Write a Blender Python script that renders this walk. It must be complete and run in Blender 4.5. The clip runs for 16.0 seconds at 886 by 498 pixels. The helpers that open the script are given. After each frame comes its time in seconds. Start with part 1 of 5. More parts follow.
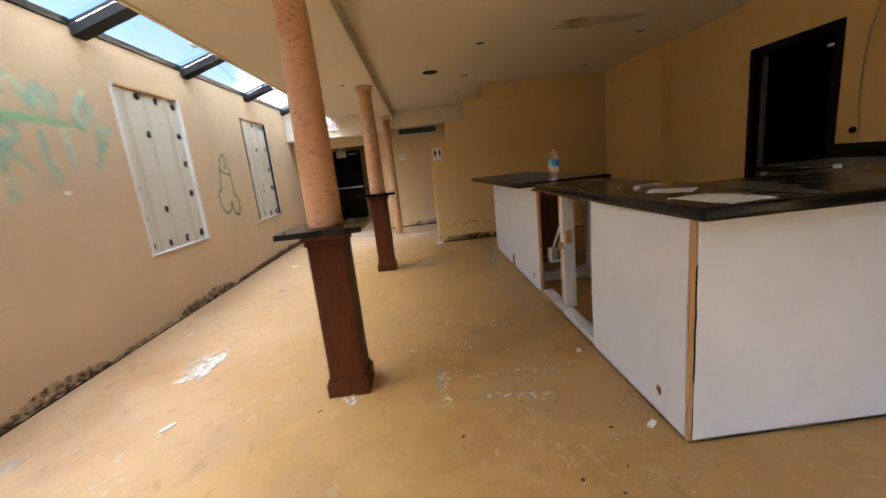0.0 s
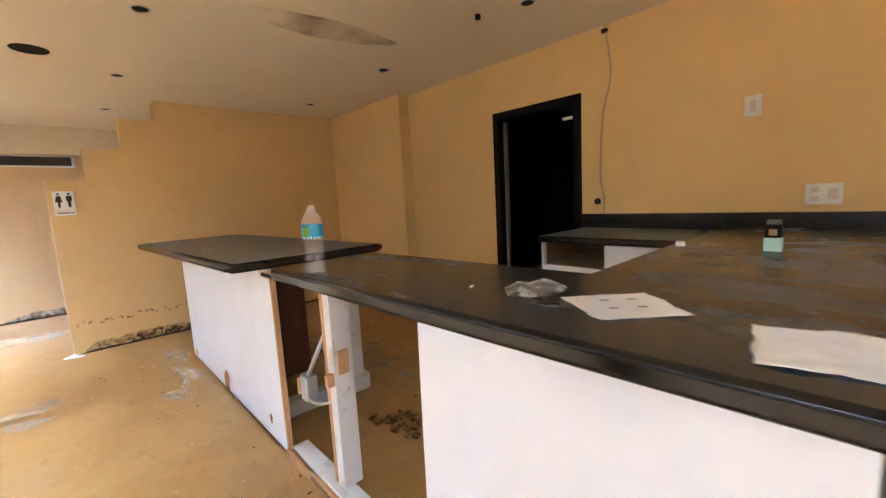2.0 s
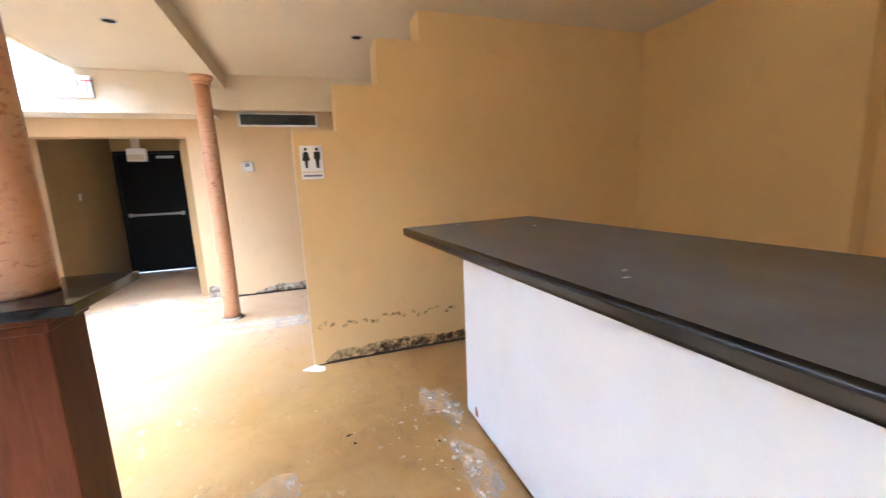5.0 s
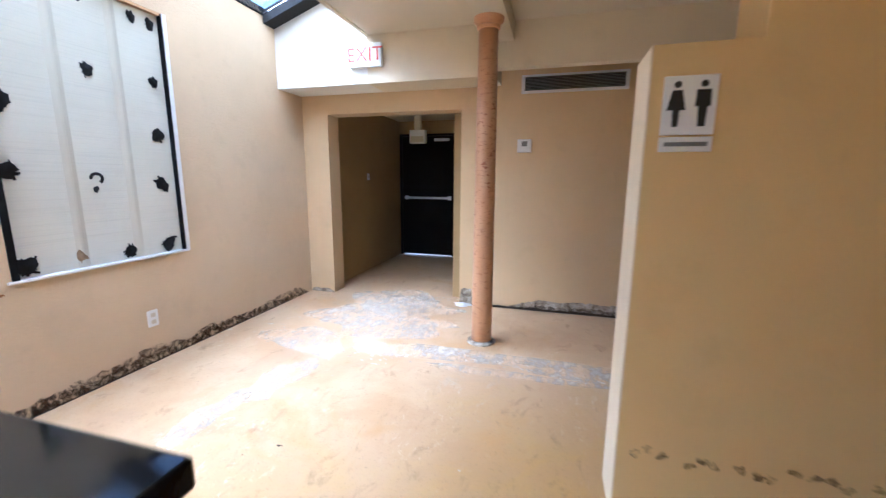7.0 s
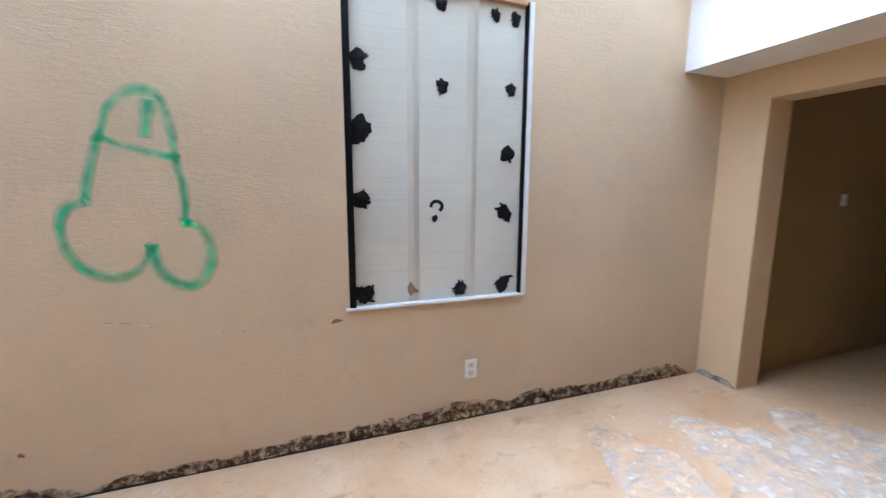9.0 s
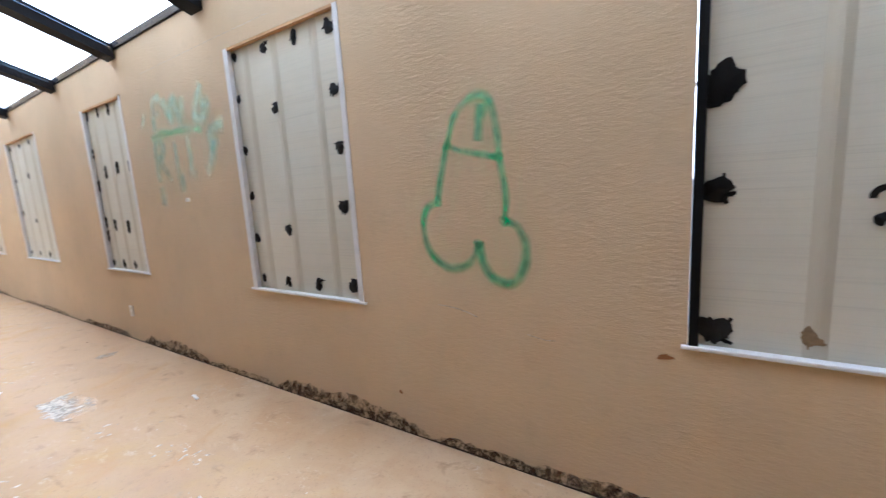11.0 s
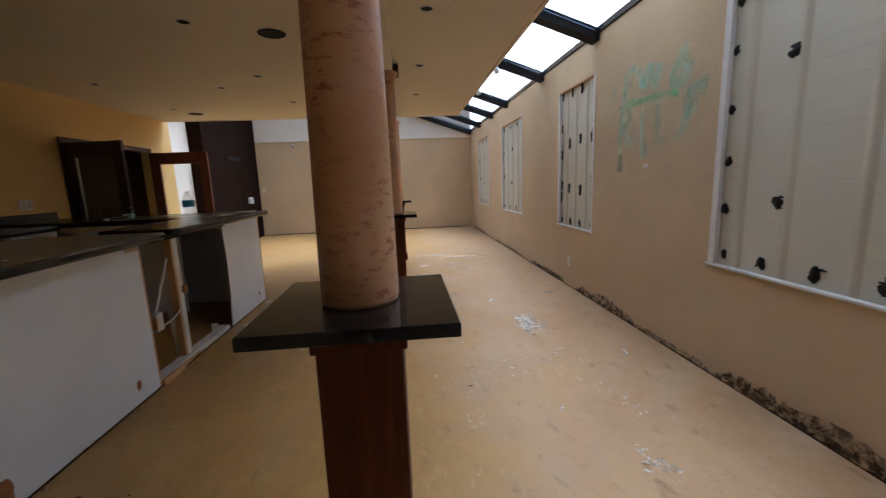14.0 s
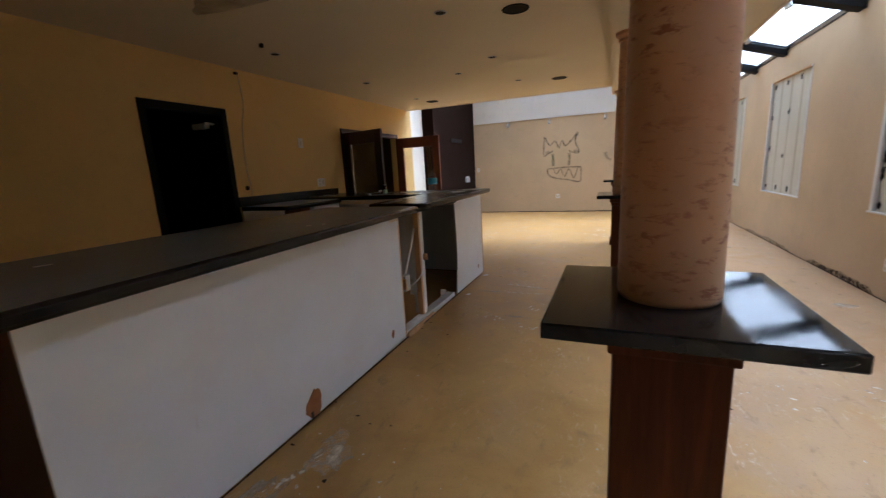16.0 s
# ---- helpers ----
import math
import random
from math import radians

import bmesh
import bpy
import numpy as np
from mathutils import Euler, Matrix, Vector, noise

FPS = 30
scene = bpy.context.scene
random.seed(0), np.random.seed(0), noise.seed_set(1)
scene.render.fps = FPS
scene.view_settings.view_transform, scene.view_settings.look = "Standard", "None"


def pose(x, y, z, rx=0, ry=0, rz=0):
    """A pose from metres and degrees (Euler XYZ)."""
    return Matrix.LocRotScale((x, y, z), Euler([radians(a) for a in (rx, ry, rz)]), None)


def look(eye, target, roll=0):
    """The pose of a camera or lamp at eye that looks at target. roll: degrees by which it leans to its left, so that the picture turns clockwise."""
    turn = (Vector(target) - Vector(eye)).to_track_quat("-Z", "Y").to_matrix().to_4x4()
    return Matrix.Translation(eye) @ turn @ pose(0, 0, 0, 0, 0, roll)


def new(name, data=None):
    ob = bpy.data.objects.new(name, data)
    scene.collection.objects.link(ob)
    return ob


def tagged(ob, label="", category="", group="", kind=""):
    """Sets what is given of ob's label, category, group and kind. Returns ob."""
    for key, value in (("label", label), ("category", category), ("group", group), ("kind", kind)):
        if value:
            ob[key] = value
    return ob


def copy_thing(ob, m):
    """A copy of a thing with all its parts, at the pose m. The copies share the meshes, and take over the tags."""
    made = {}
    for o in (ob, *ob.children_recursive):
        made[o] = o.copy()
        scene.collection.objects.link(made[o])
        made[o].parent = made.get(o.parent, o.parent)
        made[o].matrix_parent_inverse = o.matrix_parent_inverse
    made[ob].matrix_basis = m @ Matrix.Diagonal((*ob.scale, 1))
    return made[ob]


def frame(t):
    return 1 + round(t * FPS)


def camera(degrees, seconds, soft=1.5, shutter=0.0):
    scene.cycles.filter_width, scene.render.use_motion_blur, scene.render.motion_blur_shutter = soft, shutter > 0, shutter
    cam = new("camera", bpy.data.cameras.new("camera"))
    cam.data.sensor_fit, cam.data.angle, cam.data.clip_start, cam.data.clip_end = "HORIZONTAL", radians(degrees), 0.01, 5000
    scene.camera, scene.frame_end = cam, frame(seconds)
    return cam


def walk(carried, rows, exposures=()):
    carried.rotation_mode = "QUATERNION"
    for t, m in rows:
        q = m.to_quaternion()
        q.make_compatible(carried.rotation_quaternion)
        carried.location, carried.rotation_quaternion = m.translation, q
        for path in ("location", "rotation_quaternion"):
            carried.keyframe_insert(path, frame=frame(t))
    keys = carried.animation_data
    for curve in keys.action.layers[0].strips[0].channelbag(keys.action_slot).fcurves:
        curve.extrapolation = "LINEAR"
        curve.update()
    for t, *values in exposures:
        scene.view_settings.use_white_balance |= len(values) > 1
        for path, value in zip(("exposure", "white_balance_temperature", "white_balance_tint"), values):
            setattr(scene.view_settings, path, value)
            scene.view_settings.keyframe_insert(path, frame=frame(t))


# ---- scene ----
cam = camera(96.4, 16.0, soft=1.25, shutter=0.3)
PATH = [
    (0, (0.636, 0.848, 1.336), (0.71, 2.804, 0.922), -6.1),
    (0.5, (0.747, 1.27, 1.332), (1.121, 3.207, 0.999), -4.4),
    (1, (0.843, 1.652, 1.331), (1.597, 3.472, 0.986), -3.0),
    (1.5, (0.908, 2.021, 1.357), (2.123, 3.57, 1.007), -2.9),
    (2, (0.971, 2.41, 1.361), (2.327, 3.858, 1.105), -3.1),
    (2.5, (0.984, 2.787, 1.36), (2.429, 4.144, 1.092), -0.9),
    (3, (0.952, 3.156, 1.379), (2.483, 4.401, 1.052), -2.0),
    (3.5, (0.989, 3.553, 1.369), (2.393, 4.95, 1.085), -2.7),
    (4, (0.959, 3.961, 1.364), (2.11, 5.556, 1.002), -0.5),
    (4.5, (0.929, 4.369, 1.388), (1.928, 6.058, 1.005), -2.6),
    (5, (0.9, 4.74, 1.346), (1.536, 6.605, 1.003), -2.3),
    (5.2, (0.892, 4.883, 1.343), (1.403, 6.782, 0.983), -1.4),
    (7.3, (0.502, 6.455, 1.300), (-0.223, 8.285, 0.967), -1.8),
    (7.5, (0.444, 6.576, 1.313), (-0.427, 8.351, 1.014), -3.3),
    (8, (0.289, 6.843, 1.332), (-1.007, 8.333, 1.018), -2.6),
    (8.2, (0.246, 6.958, 1.347), (-1.22, 8.29, 1.041), -1.6),
    (10.3, (-0.423, 7.612, 1.386), (-2.345, 7.142, 1.107), -2.0),
    (10.5, (-0.425, 7.609, 1.384), (-2.289, 6.937, 1.113), -2.4),
    (11, (-0.441, 7.568, 1.385), (-2.11, 6.506, 1.087), -3.5),
    (11.5, (-0.416, 7.512, 1.379), (-1.89, 6.193, 1.084), -4.0),
    (12, (-0.382, 7.464, 1.374), (-1.601, 5.905, 1.085), -3.4),
    (12.5, (-0.319, 7.424, 1.375), (-1.272, 5.69, 1.08), -2.9),
    (13, (-0.247, 7.372, 1.359), (-0.934, 5.516, 1.067), -2.2),
    (13.5, (-0.171, 7.341, 1.351), (-0.614, 5.413, 1.056), -1.8),
    (14, (-0.08, 7.3, 1.357), (-0.258, 5.336, 1.023), -2.1),
    (14.5, (-0.012, 7.269, 1.36), (-0.009, 5.302, 0.998), -2.2),
    (15, (0.057, 7.218, 1.348), (0.286, 5.265, 0.981), -2.6),
    (15.5, (0.116, 7.21, 1.343), (0.623, 5.312, 0.967), -3.1),
    (16, (0.169, 7.216, 1.351), (0.944, 5.414, 0.961), -3.1),
]
EXPO = [(0.0, 2.2, 5450, 10), (0.5, 2.65, 5250, 10), (1.5, 3.35, 4950, 10), (3.0, 4.05, 4750, 10), (5.0, 3.85, 4600, 10), (7.5, 2.7, 4450, 10), (8.2, 2.55, 4500, 10), (10.5, 2.2, 4800, 10), (11.5, 1.75, 5100, 10), (12.5, 1.25, 5200, 10), (13.5, 1.1, 5150, 10), (14.5, 1.0, 5100, 10), (15.5, 1.15, 5050, 10), (16.0, 1.4, 5000, 10)]
walk(cam, [(t, look(eye, target, roll)) for t, eye, target, roll in PATH],
     EXPO)

# ---- daylight: a bright broken sky, brighter towards -y ----
world = bpy.data.worlds.new("sky")
scene.world = world
world.use_nodes = True
wn, wl = world.node_tree.nodes, world.node_tree.links
wn.clear()
w_out = wn.new("ShaderNodeOutputWorld")
w_bg = wn.new("ShaderNodeBackground")
w_sky = wn.new("ShaderNodeTexSky")
w_sky.sky_type = "NISHITA"
w_sky.sun_disc = False
w_sky.sun_elevation = radians(65)
w_sky.sun_rotation = radians(242)
w_sky.air_density, w_sky.dust_density = 1.2, 2.5
w_bg.inputs["Strength"].default_value = 0.07
w_geo = wn.new("ShaderNodeTexCoord")
w_noise = wn.new("ShaderNodeTexNoise")
w_noise.inputs["Scale"].default_value, w_noise.inputs["Detail"].default_value = 2.6, 6
w_ramp = wn.new("ShaderNodeValToRGB")
w_ramp.color_ramp.elements[0].position, w_ramp.color_ramp.elements[1].position = 0.40, 0.66
w_mix = wn.new("ShaderNodeMixRGB")
w_mix.inputs["Color2"].default_value = (30.0, 30.2, 30.6, 1)
wl.new(w_geo.outputs["Generated"], w_noise.inputs["Vector"])
w_sep = wn.new("ShaderNodeSeparateXYZ")
w_side = wn.new("ShaderNodeMath")
w_side.operation = "MULTIPLY_ADD"
w_side.inputs[1].default_value = -0.22
wl.new(w_geo.outputs["Generated"], w_sep.inputs[0])
wl.new(w_sep.outputs[1], w_side.inputs[0])
wl.new(w_noise.outputs["Fac"], w_side.inputs[2])
wl.new(w_side.outputs[0], w_ramp.inputs["Fac"])
wl.new(w_ramp.outputs["Color"], w_mix.inputs["Fac"])
wl.new(w_sky.outputs["Color"], w_mix.inputs["Color1"])
wl.new(w_mix.outputs["Color"], w_bg.inputs["Color"])
wl.new(w_bg.outputs["Background"], w_out.inputs["Surface"])

sun_data = bpy.data.lights.new("sun", "SUN")
sun_data.energy, sun_data.angle, sun_data.color = 1.5, radians(50), (1.0, 0.97, 0.93)
sun = new("sun", sun_data)
sun.matrix_world = look((-2.6, -1.4, 6.5), (0, 0, 0))


# ---- materials ----
def socket(bsdf, name, value):
    bsdf.inputs[name].default_value = value


class Mat:
    """A node material that is built up step by step."""

    def __init__(self, name, rough=0.6, metal=0.0, spec=0.5):
        self.mat = bpy.data.materials.new(name)
        self.mat.use_nodes = True
        self.nodes, self.links = self.mat.node_tree.nodes, self.mat.node_tree.links
        self.bsdf = self.nodes["Principled BSDF"]
        socket(self.bsdf, "Roughness", rough)
        socket(self.bsdf, "Metallic", metal)
        socket(self.bsdf, "Specular IOR Level", spec)
        self.geo = self.nodes.new("ShaderNodeNewGeometry")

    def noise(self, scale, detail=4, stretch=(1, 1, 1), rough=0.55, distort=0.0):
        m = self.nodes.new("ShaderNodeMapping")
        m.inputs["Scale"].default_value = stretch
        self.links.new(self.geo.outputs["Position"], m.inputs["Vector"])
        n = self.nodes.new("ShaderNodeTexNoise")
        socket(n, "Scale", scale), socket(n, "Detail", detail), socket(n, "Roughness", rough), socket(n, "Distortion", distort)
        self.links.new(m.outputs["Vector"], n.inputs["Vector"])
        return n.outputs["Fac"]

    def ramp(self, fac, stops):
        r = self.nodes.new("ShaderNodeValToRGB")
        while len(r.color_ramp.elements) < len(stops):
            r.color_ramp.elements.new(0.5)
        for e, (p, c) in zip(r.color_ramp.elements, stops):
            e.position = p
            e.color = (c, c, c, 1) if isinstance(c, (int, float)) else (*c, 1)
        self.links.new(fac, r.inputs["Fac"])
        return r.outputs["Color"]

    def mix(self, fac, a, b, mode="MIX"):
        n = self.nodes.new("ShaderNodeMixRGB")
        n.blend_type = mode
        for key, v in (("Fac", fac), ("Color1", a), ("Color2", b)):
            if isinstance(v, (int, float)):
                n.inputs[key].default_value = v if key == "Fac" else (v, v, v, 1)
            elif isinstance(v, tuple):
                n.inputs[key].default_value = (*v, 1)
            else:
                self.links.new(v, n.inputs[key])
        return n.outputs["Color"]

    def math(self, op, a, b):
        n = self.nodes.new("ShaderNodeMath")
        n.operation = op
        for k, v in enumerate((a, b)):
            if isinstance(v, (int, float)):
                n.inputs[k].default_value = v
            else:
                self.links.new(v, n.inputs[k])
        return n.outputs[0]

    def axis(self, k):
        n = self.nodes.new("ShaderNodeSeparateXYZ")
        self.links.new(self.geo.outputs["Position"], n.inputs[0])
        return n.outputs[k]

    def color(self, c):
        if isinstance(c, tuple):
            socket(self.bsdf, "Base Color", (*c, 1))
        else:
            self.links.new(c, self.bsdf.inputs["Base Color"])
        return self

    def rough(self, c):
        self.links.new(c, self.bsdf.inputs["Roughness"])
        return self

    def bump(self, fac, strength=0.3, distance=0.01):
        b = self.nodes.new("ShaderNodeBump")
        socket(b, "Strength", strength), socket(b, "Distance", distance)
        self.links.new(fac, b.inputs["Height"])
        self.links.new(b.outputs["Normal"], self.bsdf.inputs["Normal"])
        return self

    def alpha(self, fac):
        self.links.new(fac, self.bsdf.inputs["Alpha"])
        return self


def paint(name, base, streak=True, amount=0.1, rough=0.75):
    m = Mat(name, rough, 0.0, 0.25)
    big = m.noise(0.9, 4)
    dirt = m.noise(6, 6)
    c = m.mix(m.ramp(big, [(0.3, 0.0), (0.75, 1.0)]), tuple(v * (1 - amount) for v in base), tuple(min(1, v * (1 + amount)) for v in base))
    c = m.mix(m.ramp(dirt, [(0.56, 0.0), (0.8, 0.35)]), c, tuple(v * 0.78 for v in base))
    m.color(c)
    if streak:
        a = m.noise(30, 8, (0.75, 0.75, 1.9), 0.68, 0.0)
        fine = m.noise(85, 5, (0.6, 0.6, 1.8), 0.7, 0.3)
        worked = m.ramp(m.noise(1.1, 4, (1, 1, 1.4), 0.6, 0.5), [(0.36, 0.25), (0.58, 1.0)])
        m.color(m.mix(m.math("MULTIPLY", worked, m.ramp(a, [(0.52, 0.0), (0.72, 0.35)])), c, tuple(v * 0.86 for v in base)))
        relief = m.math("ADD", m.ramp(a, [(0.36, 0.0), (0.68, 1.0)]), m.math("MULTIPLY", fine, 0.5))
        m.bump(m.math("MULTIPLY", relief, worked), 0.42, 0.006)
    else:
        m.bump(m.noise(60, 4), 0.12, 0.003)
    return m.mat


M_WALL = paint("tan_textured_wall_paint", (0.63, 0.481, 0.302))
M_OCHRE = paint("ochre_wall_paint", (0.72, 0.495, 0.19), False, 0.05)
M_STAIR = paint("warm_tan_wall_paint", (0.70, 0.49, 0.205), False, 0.05)
M_TAN = paint("tan_wall_paint", (0.64, 0.465, 0.255), False, 0.05)
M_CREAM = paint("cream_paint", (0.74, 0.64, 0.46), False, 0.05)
M_WHITEWALL = paint("white_plaster_paint", (0.78, 0.74, 0.67), False, 0.04)
# near-black so that the room behind the bar looks unlit
M_DARKROOM = paint("room_darkness_grey", (0.008, 0.0078, 0.0075), False, 0.2)
# even brown, darker than the other ochre walls; also on the entrance return
M_PASSAGE = paint("brown_ochre_wall", (0.35, 0.24, 0.105), False, 0.12)
# ochre walls darkened to brown: the lobby's shade is in the colour
M_LOBBY = paint("lobby_shade_brown", (0.13, 0.085, 0.04), False, 0.15)

m = Mat("cream_ceiling_paint", 0.85)
ceil_big = m.noise(0.5, 5)
m.color(m.mix(m.ramp(ceil_big, [(0.35, 0.0), (0.7, 1.0)]), (0.69, 0.60, 0.44), (0.75, 0.66, 0.49)))
m.bump(m.noise(90, 3), 0.1, 0.002)
M_CEIL = m.mat

m = Mat("stained_concrete_floor", 0.55)
f1, f2, f3, f4 = m.noise(0.55, 5, (1, 1, 1), 0.6, 0.4), m.noise(2.4, 7, (1, 1, 1), 0.62, 0.8), m.noise(9, 8, (1, 0.55, 1), 0.7, 0.5), m.noise(45, 5)
# blends from pale at low x and past y 7.2 to ochre
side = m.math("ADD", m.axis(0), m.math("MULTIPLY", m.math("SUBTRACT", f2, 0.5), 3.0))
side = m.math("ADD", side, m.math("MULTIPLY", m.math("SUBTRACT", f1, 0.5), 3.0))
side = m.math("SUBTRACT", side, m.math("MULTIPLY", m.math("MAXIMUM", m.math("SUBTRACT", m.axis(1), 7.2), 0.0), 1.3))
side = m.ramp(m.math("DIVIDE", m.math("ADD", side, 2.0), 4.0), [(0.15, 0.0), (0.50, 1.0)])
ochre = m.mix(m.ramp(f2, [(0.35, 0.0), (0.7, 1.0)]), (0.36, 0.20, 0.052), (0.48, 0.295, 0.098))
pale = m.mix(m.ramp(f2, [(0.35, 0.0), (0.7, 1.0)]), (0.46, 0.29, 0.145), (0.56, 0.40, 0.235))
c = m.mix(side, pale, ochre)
c = m.mix(m.ramp(m.noise(1.1, 6, (1, 1, 1), 0.65, 1.0), [(0.52, 0.0), (0.74, 0.45)]), c, (0.36, 0.245, 0.15))
c = m.mix(m.ramp(m.noise(1.7, 7, (1, 1, 1), 0.7, 0.7), [(0.54, 0.0), (0.70, 0.7)]), c, (0.47, 0.265, 0.09))
c = m.mix(m.ramp(f3, [(0.57, 0.0), (0.70, 0.8)]), c, (0.27, 0.165, 0.07))
c = m.mix(m.ramp(m.math("MULTIPLY", m.ramp(f3, [(0.52, 0.0), (0.62, 1.0)]), m.ramp(f1, [(0.50, 0.0), (0.66, 1.0)])), [(0.3, 0.0), (0.8, 0.5)]), c, (0.64, 0.52, 0.37))
c = m.mix(m.ramp(f4, [(0.62, 0.0), (0.75, 0.5)]), c, (0.25, 0.16, 0.08))
scuff = m.math("MULTIPLY", m.ramp(m.noise(24, 8, (1.0, 0.45, 1), 0.78, 1.2), [(0.56, 0.0), (0.63, 1.0)]), m.ramp(m.noise(1.3, 5, (1, 1, 1), 0.6, 0.6), [(0.46, 0.0), (0.66, 0.6)]))
c = m.mix(scuff, c, (0.66, 0.55, 0.41))
grit = m.ramp(m.noise(70, 6, (1, 1, 1), 0.75, 0.5), [(0.58, 0.0), (0.68, 0.55)])
c = m.mix(grit, c, (0.20, 0.125, 0.06))
m.color(c)
m.rough(m.ramp(f2, [(0.3, 0.34), (0.7, 0.62)]))
m.bump(m.math("ADD", m.math("MULTIPLY", f4, 0.4), f3), 0.25, 0.006)
M_FLOOR = m.mat

m = Mat("white_residue_glare", 0.8)
n = m.math("ADD", m.math("MULTIPLY", m.noise(14, 8, (1.0, 0.5, 1), 0.78, 0.25), 0.65), m.math("MULTIPLY", m.noise(3.5, 4, (1, 1, 1), 0.6, 0.2), 0.35))
m.color(m.mix(m.noise(30), (0.68, 0.58, 0.44), (0.82, 0.74, 0.62)))
m.alpha(m.ramp(n, [(0.42, 0.0), (0.64, 0.8)])).bump(n, 0.2, 0.003)
M_RESIDUE = m.mat

m = Mat("white_plaster_fleck", 0.85)
m.alpha(m.ramp(m.noise(40, 6, (1, 1, 1), 0.7), [(0.34, 0.15), (0.56, 0.95)])).color(m.mix(m.noise(30), (0.62, 0.54, 0.42), (0.80, 0.75, 0.66))).bump(m.noise(60), 0.3, 0.002)
M_FLECK = m.mat

m = Mat("black_mould", 0.95)
n = m.noise(22, 8, (1, 1, 1), 0.75, 0.5)
m.color(m.mix(m.noise(40), (0.024, 0.010, 0.004), (0.17, 0.075, 0.026)))
m.alpha(m.ramp(n, [(0.42, 0.0), (0.60, 0.92)])).bump(n, 0.4, 0.004)
M_MOULD = m.mat

m = Mat("faint_brown_mould", 0.95)
n = m.noise(22, 8, (1, 1, 1), 0.75, 0.3)
m.color(m.mix(m.noise(40), (0.08, 0.04, 0.018), (0.25, 0.14, 0.06)))
m.alpha(m.ramp(n, [(0.40, 0.0), (0.58, 0.7)])).bump(n, 0.3, 0.003)
M_MOULDFAINT = m.mat

m = Mat("grey_bare_plaster", 0.95)
n = m.noise(12, 8, (1, 1, 1), 0.7, 0.5)
m.color(m.ramp(n, [(0.36, (0.05, 0.04, 0.03)), (0.46, (0.25, 0.2, 0.14)), (0.6, (0.48, 0.42, 0.34)), (0.75, (0.62, 0.58, 0.52))]))
m.bump(n, 0.6, 0.006)
M_BARE = m.mat

m = Mat("black_crevice", 0.95)
m.color(m.mix(m.noise(25), (0.008, 0.007, 0.006), (0.05, 0.035, 0.02)))
M_CREVICE = m.mat


def spray(name, a, b, lo=0.40, hi=0.62, top=0.85):
    m = Mat(name, 0.6)
    n = m.noise(13, 6, (1, 1, 1), 0.6)
    m.color(m.mix(m.noise(5), a, b))
    m.alpha(m.ramp(n, [(lo, 0.12), (hi, top)]))
    return m.mat


M_GREEN = spray("green_spray_paint", (0.03, 0.60, 0.18), (0.07, 0.70, 0.30), 0.36, 0.72, 0.62)
M_TEAL = spray("faded_teal_spray_paint", (0.26, 0.70, 0.53), (0.36, 0.76, 0.60), 0.40, 0.80, 0.48)
M_GREENHALO = spray("green_overspray", (0.08, 0.44, 0.19), (0.12, 0.52, 0.26), 0.40, 0.75, 0.40)
M_TEALHALO = spray("teal_overspray", (0.30, 0.66, 0.48), (0.38, 0.70, 0.54), 0.40, 0.8, 0.30)
M_GREYHALO = spray("grey_overspray", (0.14, 0.12, 0.12), (0.22, 0.2, 0.18), 0.42, 0.75, 0.3)
M_GREY = spray("faded_grey_spray_paint", (0.14, 0.12, 0.12), (0.24, 0.2, 0.18), 0.40, 0.72, 0.55)

m = Mat("white_laminate_panel", 0.35)
n = m.noise(3, 6)
c = m.mix(m.ramp(n, [(0.4, 0.0), (0.8, 1.0)]), (0.77, 0.81, 0.865), (0.72, 0.745, 0.78))
c = m.mix(m.ramp(m.noise(16, 8, (1, 1, 0.4)), [(0.70, 0.0), (0.80, 0.3)]), c, (0.50, 0.46, 0.41))
m.color(c).bump(m.noise(70), 0.04, 0.002)
M_PANEL = m.mat

m = Mat("white_painted_timber", 0.5)
c = m.mix(m.ramp(m.noise(9, 8), [(0.55, 0.0), (0.72, 0.8)]), (0.72, 0.72, 0.71), (0.46, 0.40, 0.34))
m.color(c).bump(m.noise(40, 4, (1, 1, 0.15)), 0.2, 0.003)
M_WHITEWOOD = m.mat


def wood(name, a, b, rough=0.45, along=2, scale=9.0, spec=0.5):
    m = Mat(name, rough, 0.0, spec)
    st = [6.0, 6.0, 6.0]
    st[along] = 0.5
    n1, n2 = m.noise(scale, 7, tuple(st), 0.6, 0.6), m.noise(scale * 0.25, 4, tuple(st))
    c = m.mix(m.ramp(n1, [(0.3, 0.0), (0.7, 1.0)]), a, b)
    c = m.mix(m.ramp(n2, [(0.45, 0.0), (0.8, 0.5)]), c, tuple(v * 0.6 for v in a))
    m.color(c).bump(n1, 0.08, 0.003)
    return m.mat


M_MAHOGANY = wood("reddish_stained_wood", (0.060, 0.015, 0.005), (0.108, 0.030, 0.009), 0.5, 2, 9.0, 0.14)
M_BROWNPANEL = wood("dark_brown_panel_wood", (0.010, 0.005, 0.003), (0.018, 0.008, 0.005), 0.9, 2, 6.0, 0.05)
M_DRAWERWOOD = wood("brown_drawer_wood", (0.26, 0.14, 0.06), (0.36, 0.21, 0.10), 0.7, 1, 5.0)
M_DARKWOOD = wood("dark_brown_stained_wood", (0.03, 0.010, 0.006), (0.06, 0.02, 0.011), 0.4)
M_REDDOOR = wood("red_brown_door_wood", (0.13, 0.036, 0.015), (0.22, 0.07, 0.03), 0.4)
M_RAWWOOD = wood("raw_orange_timber", (0.50, 0.27, 0.11), (0.64, 0.40, 0.19), 0.7)
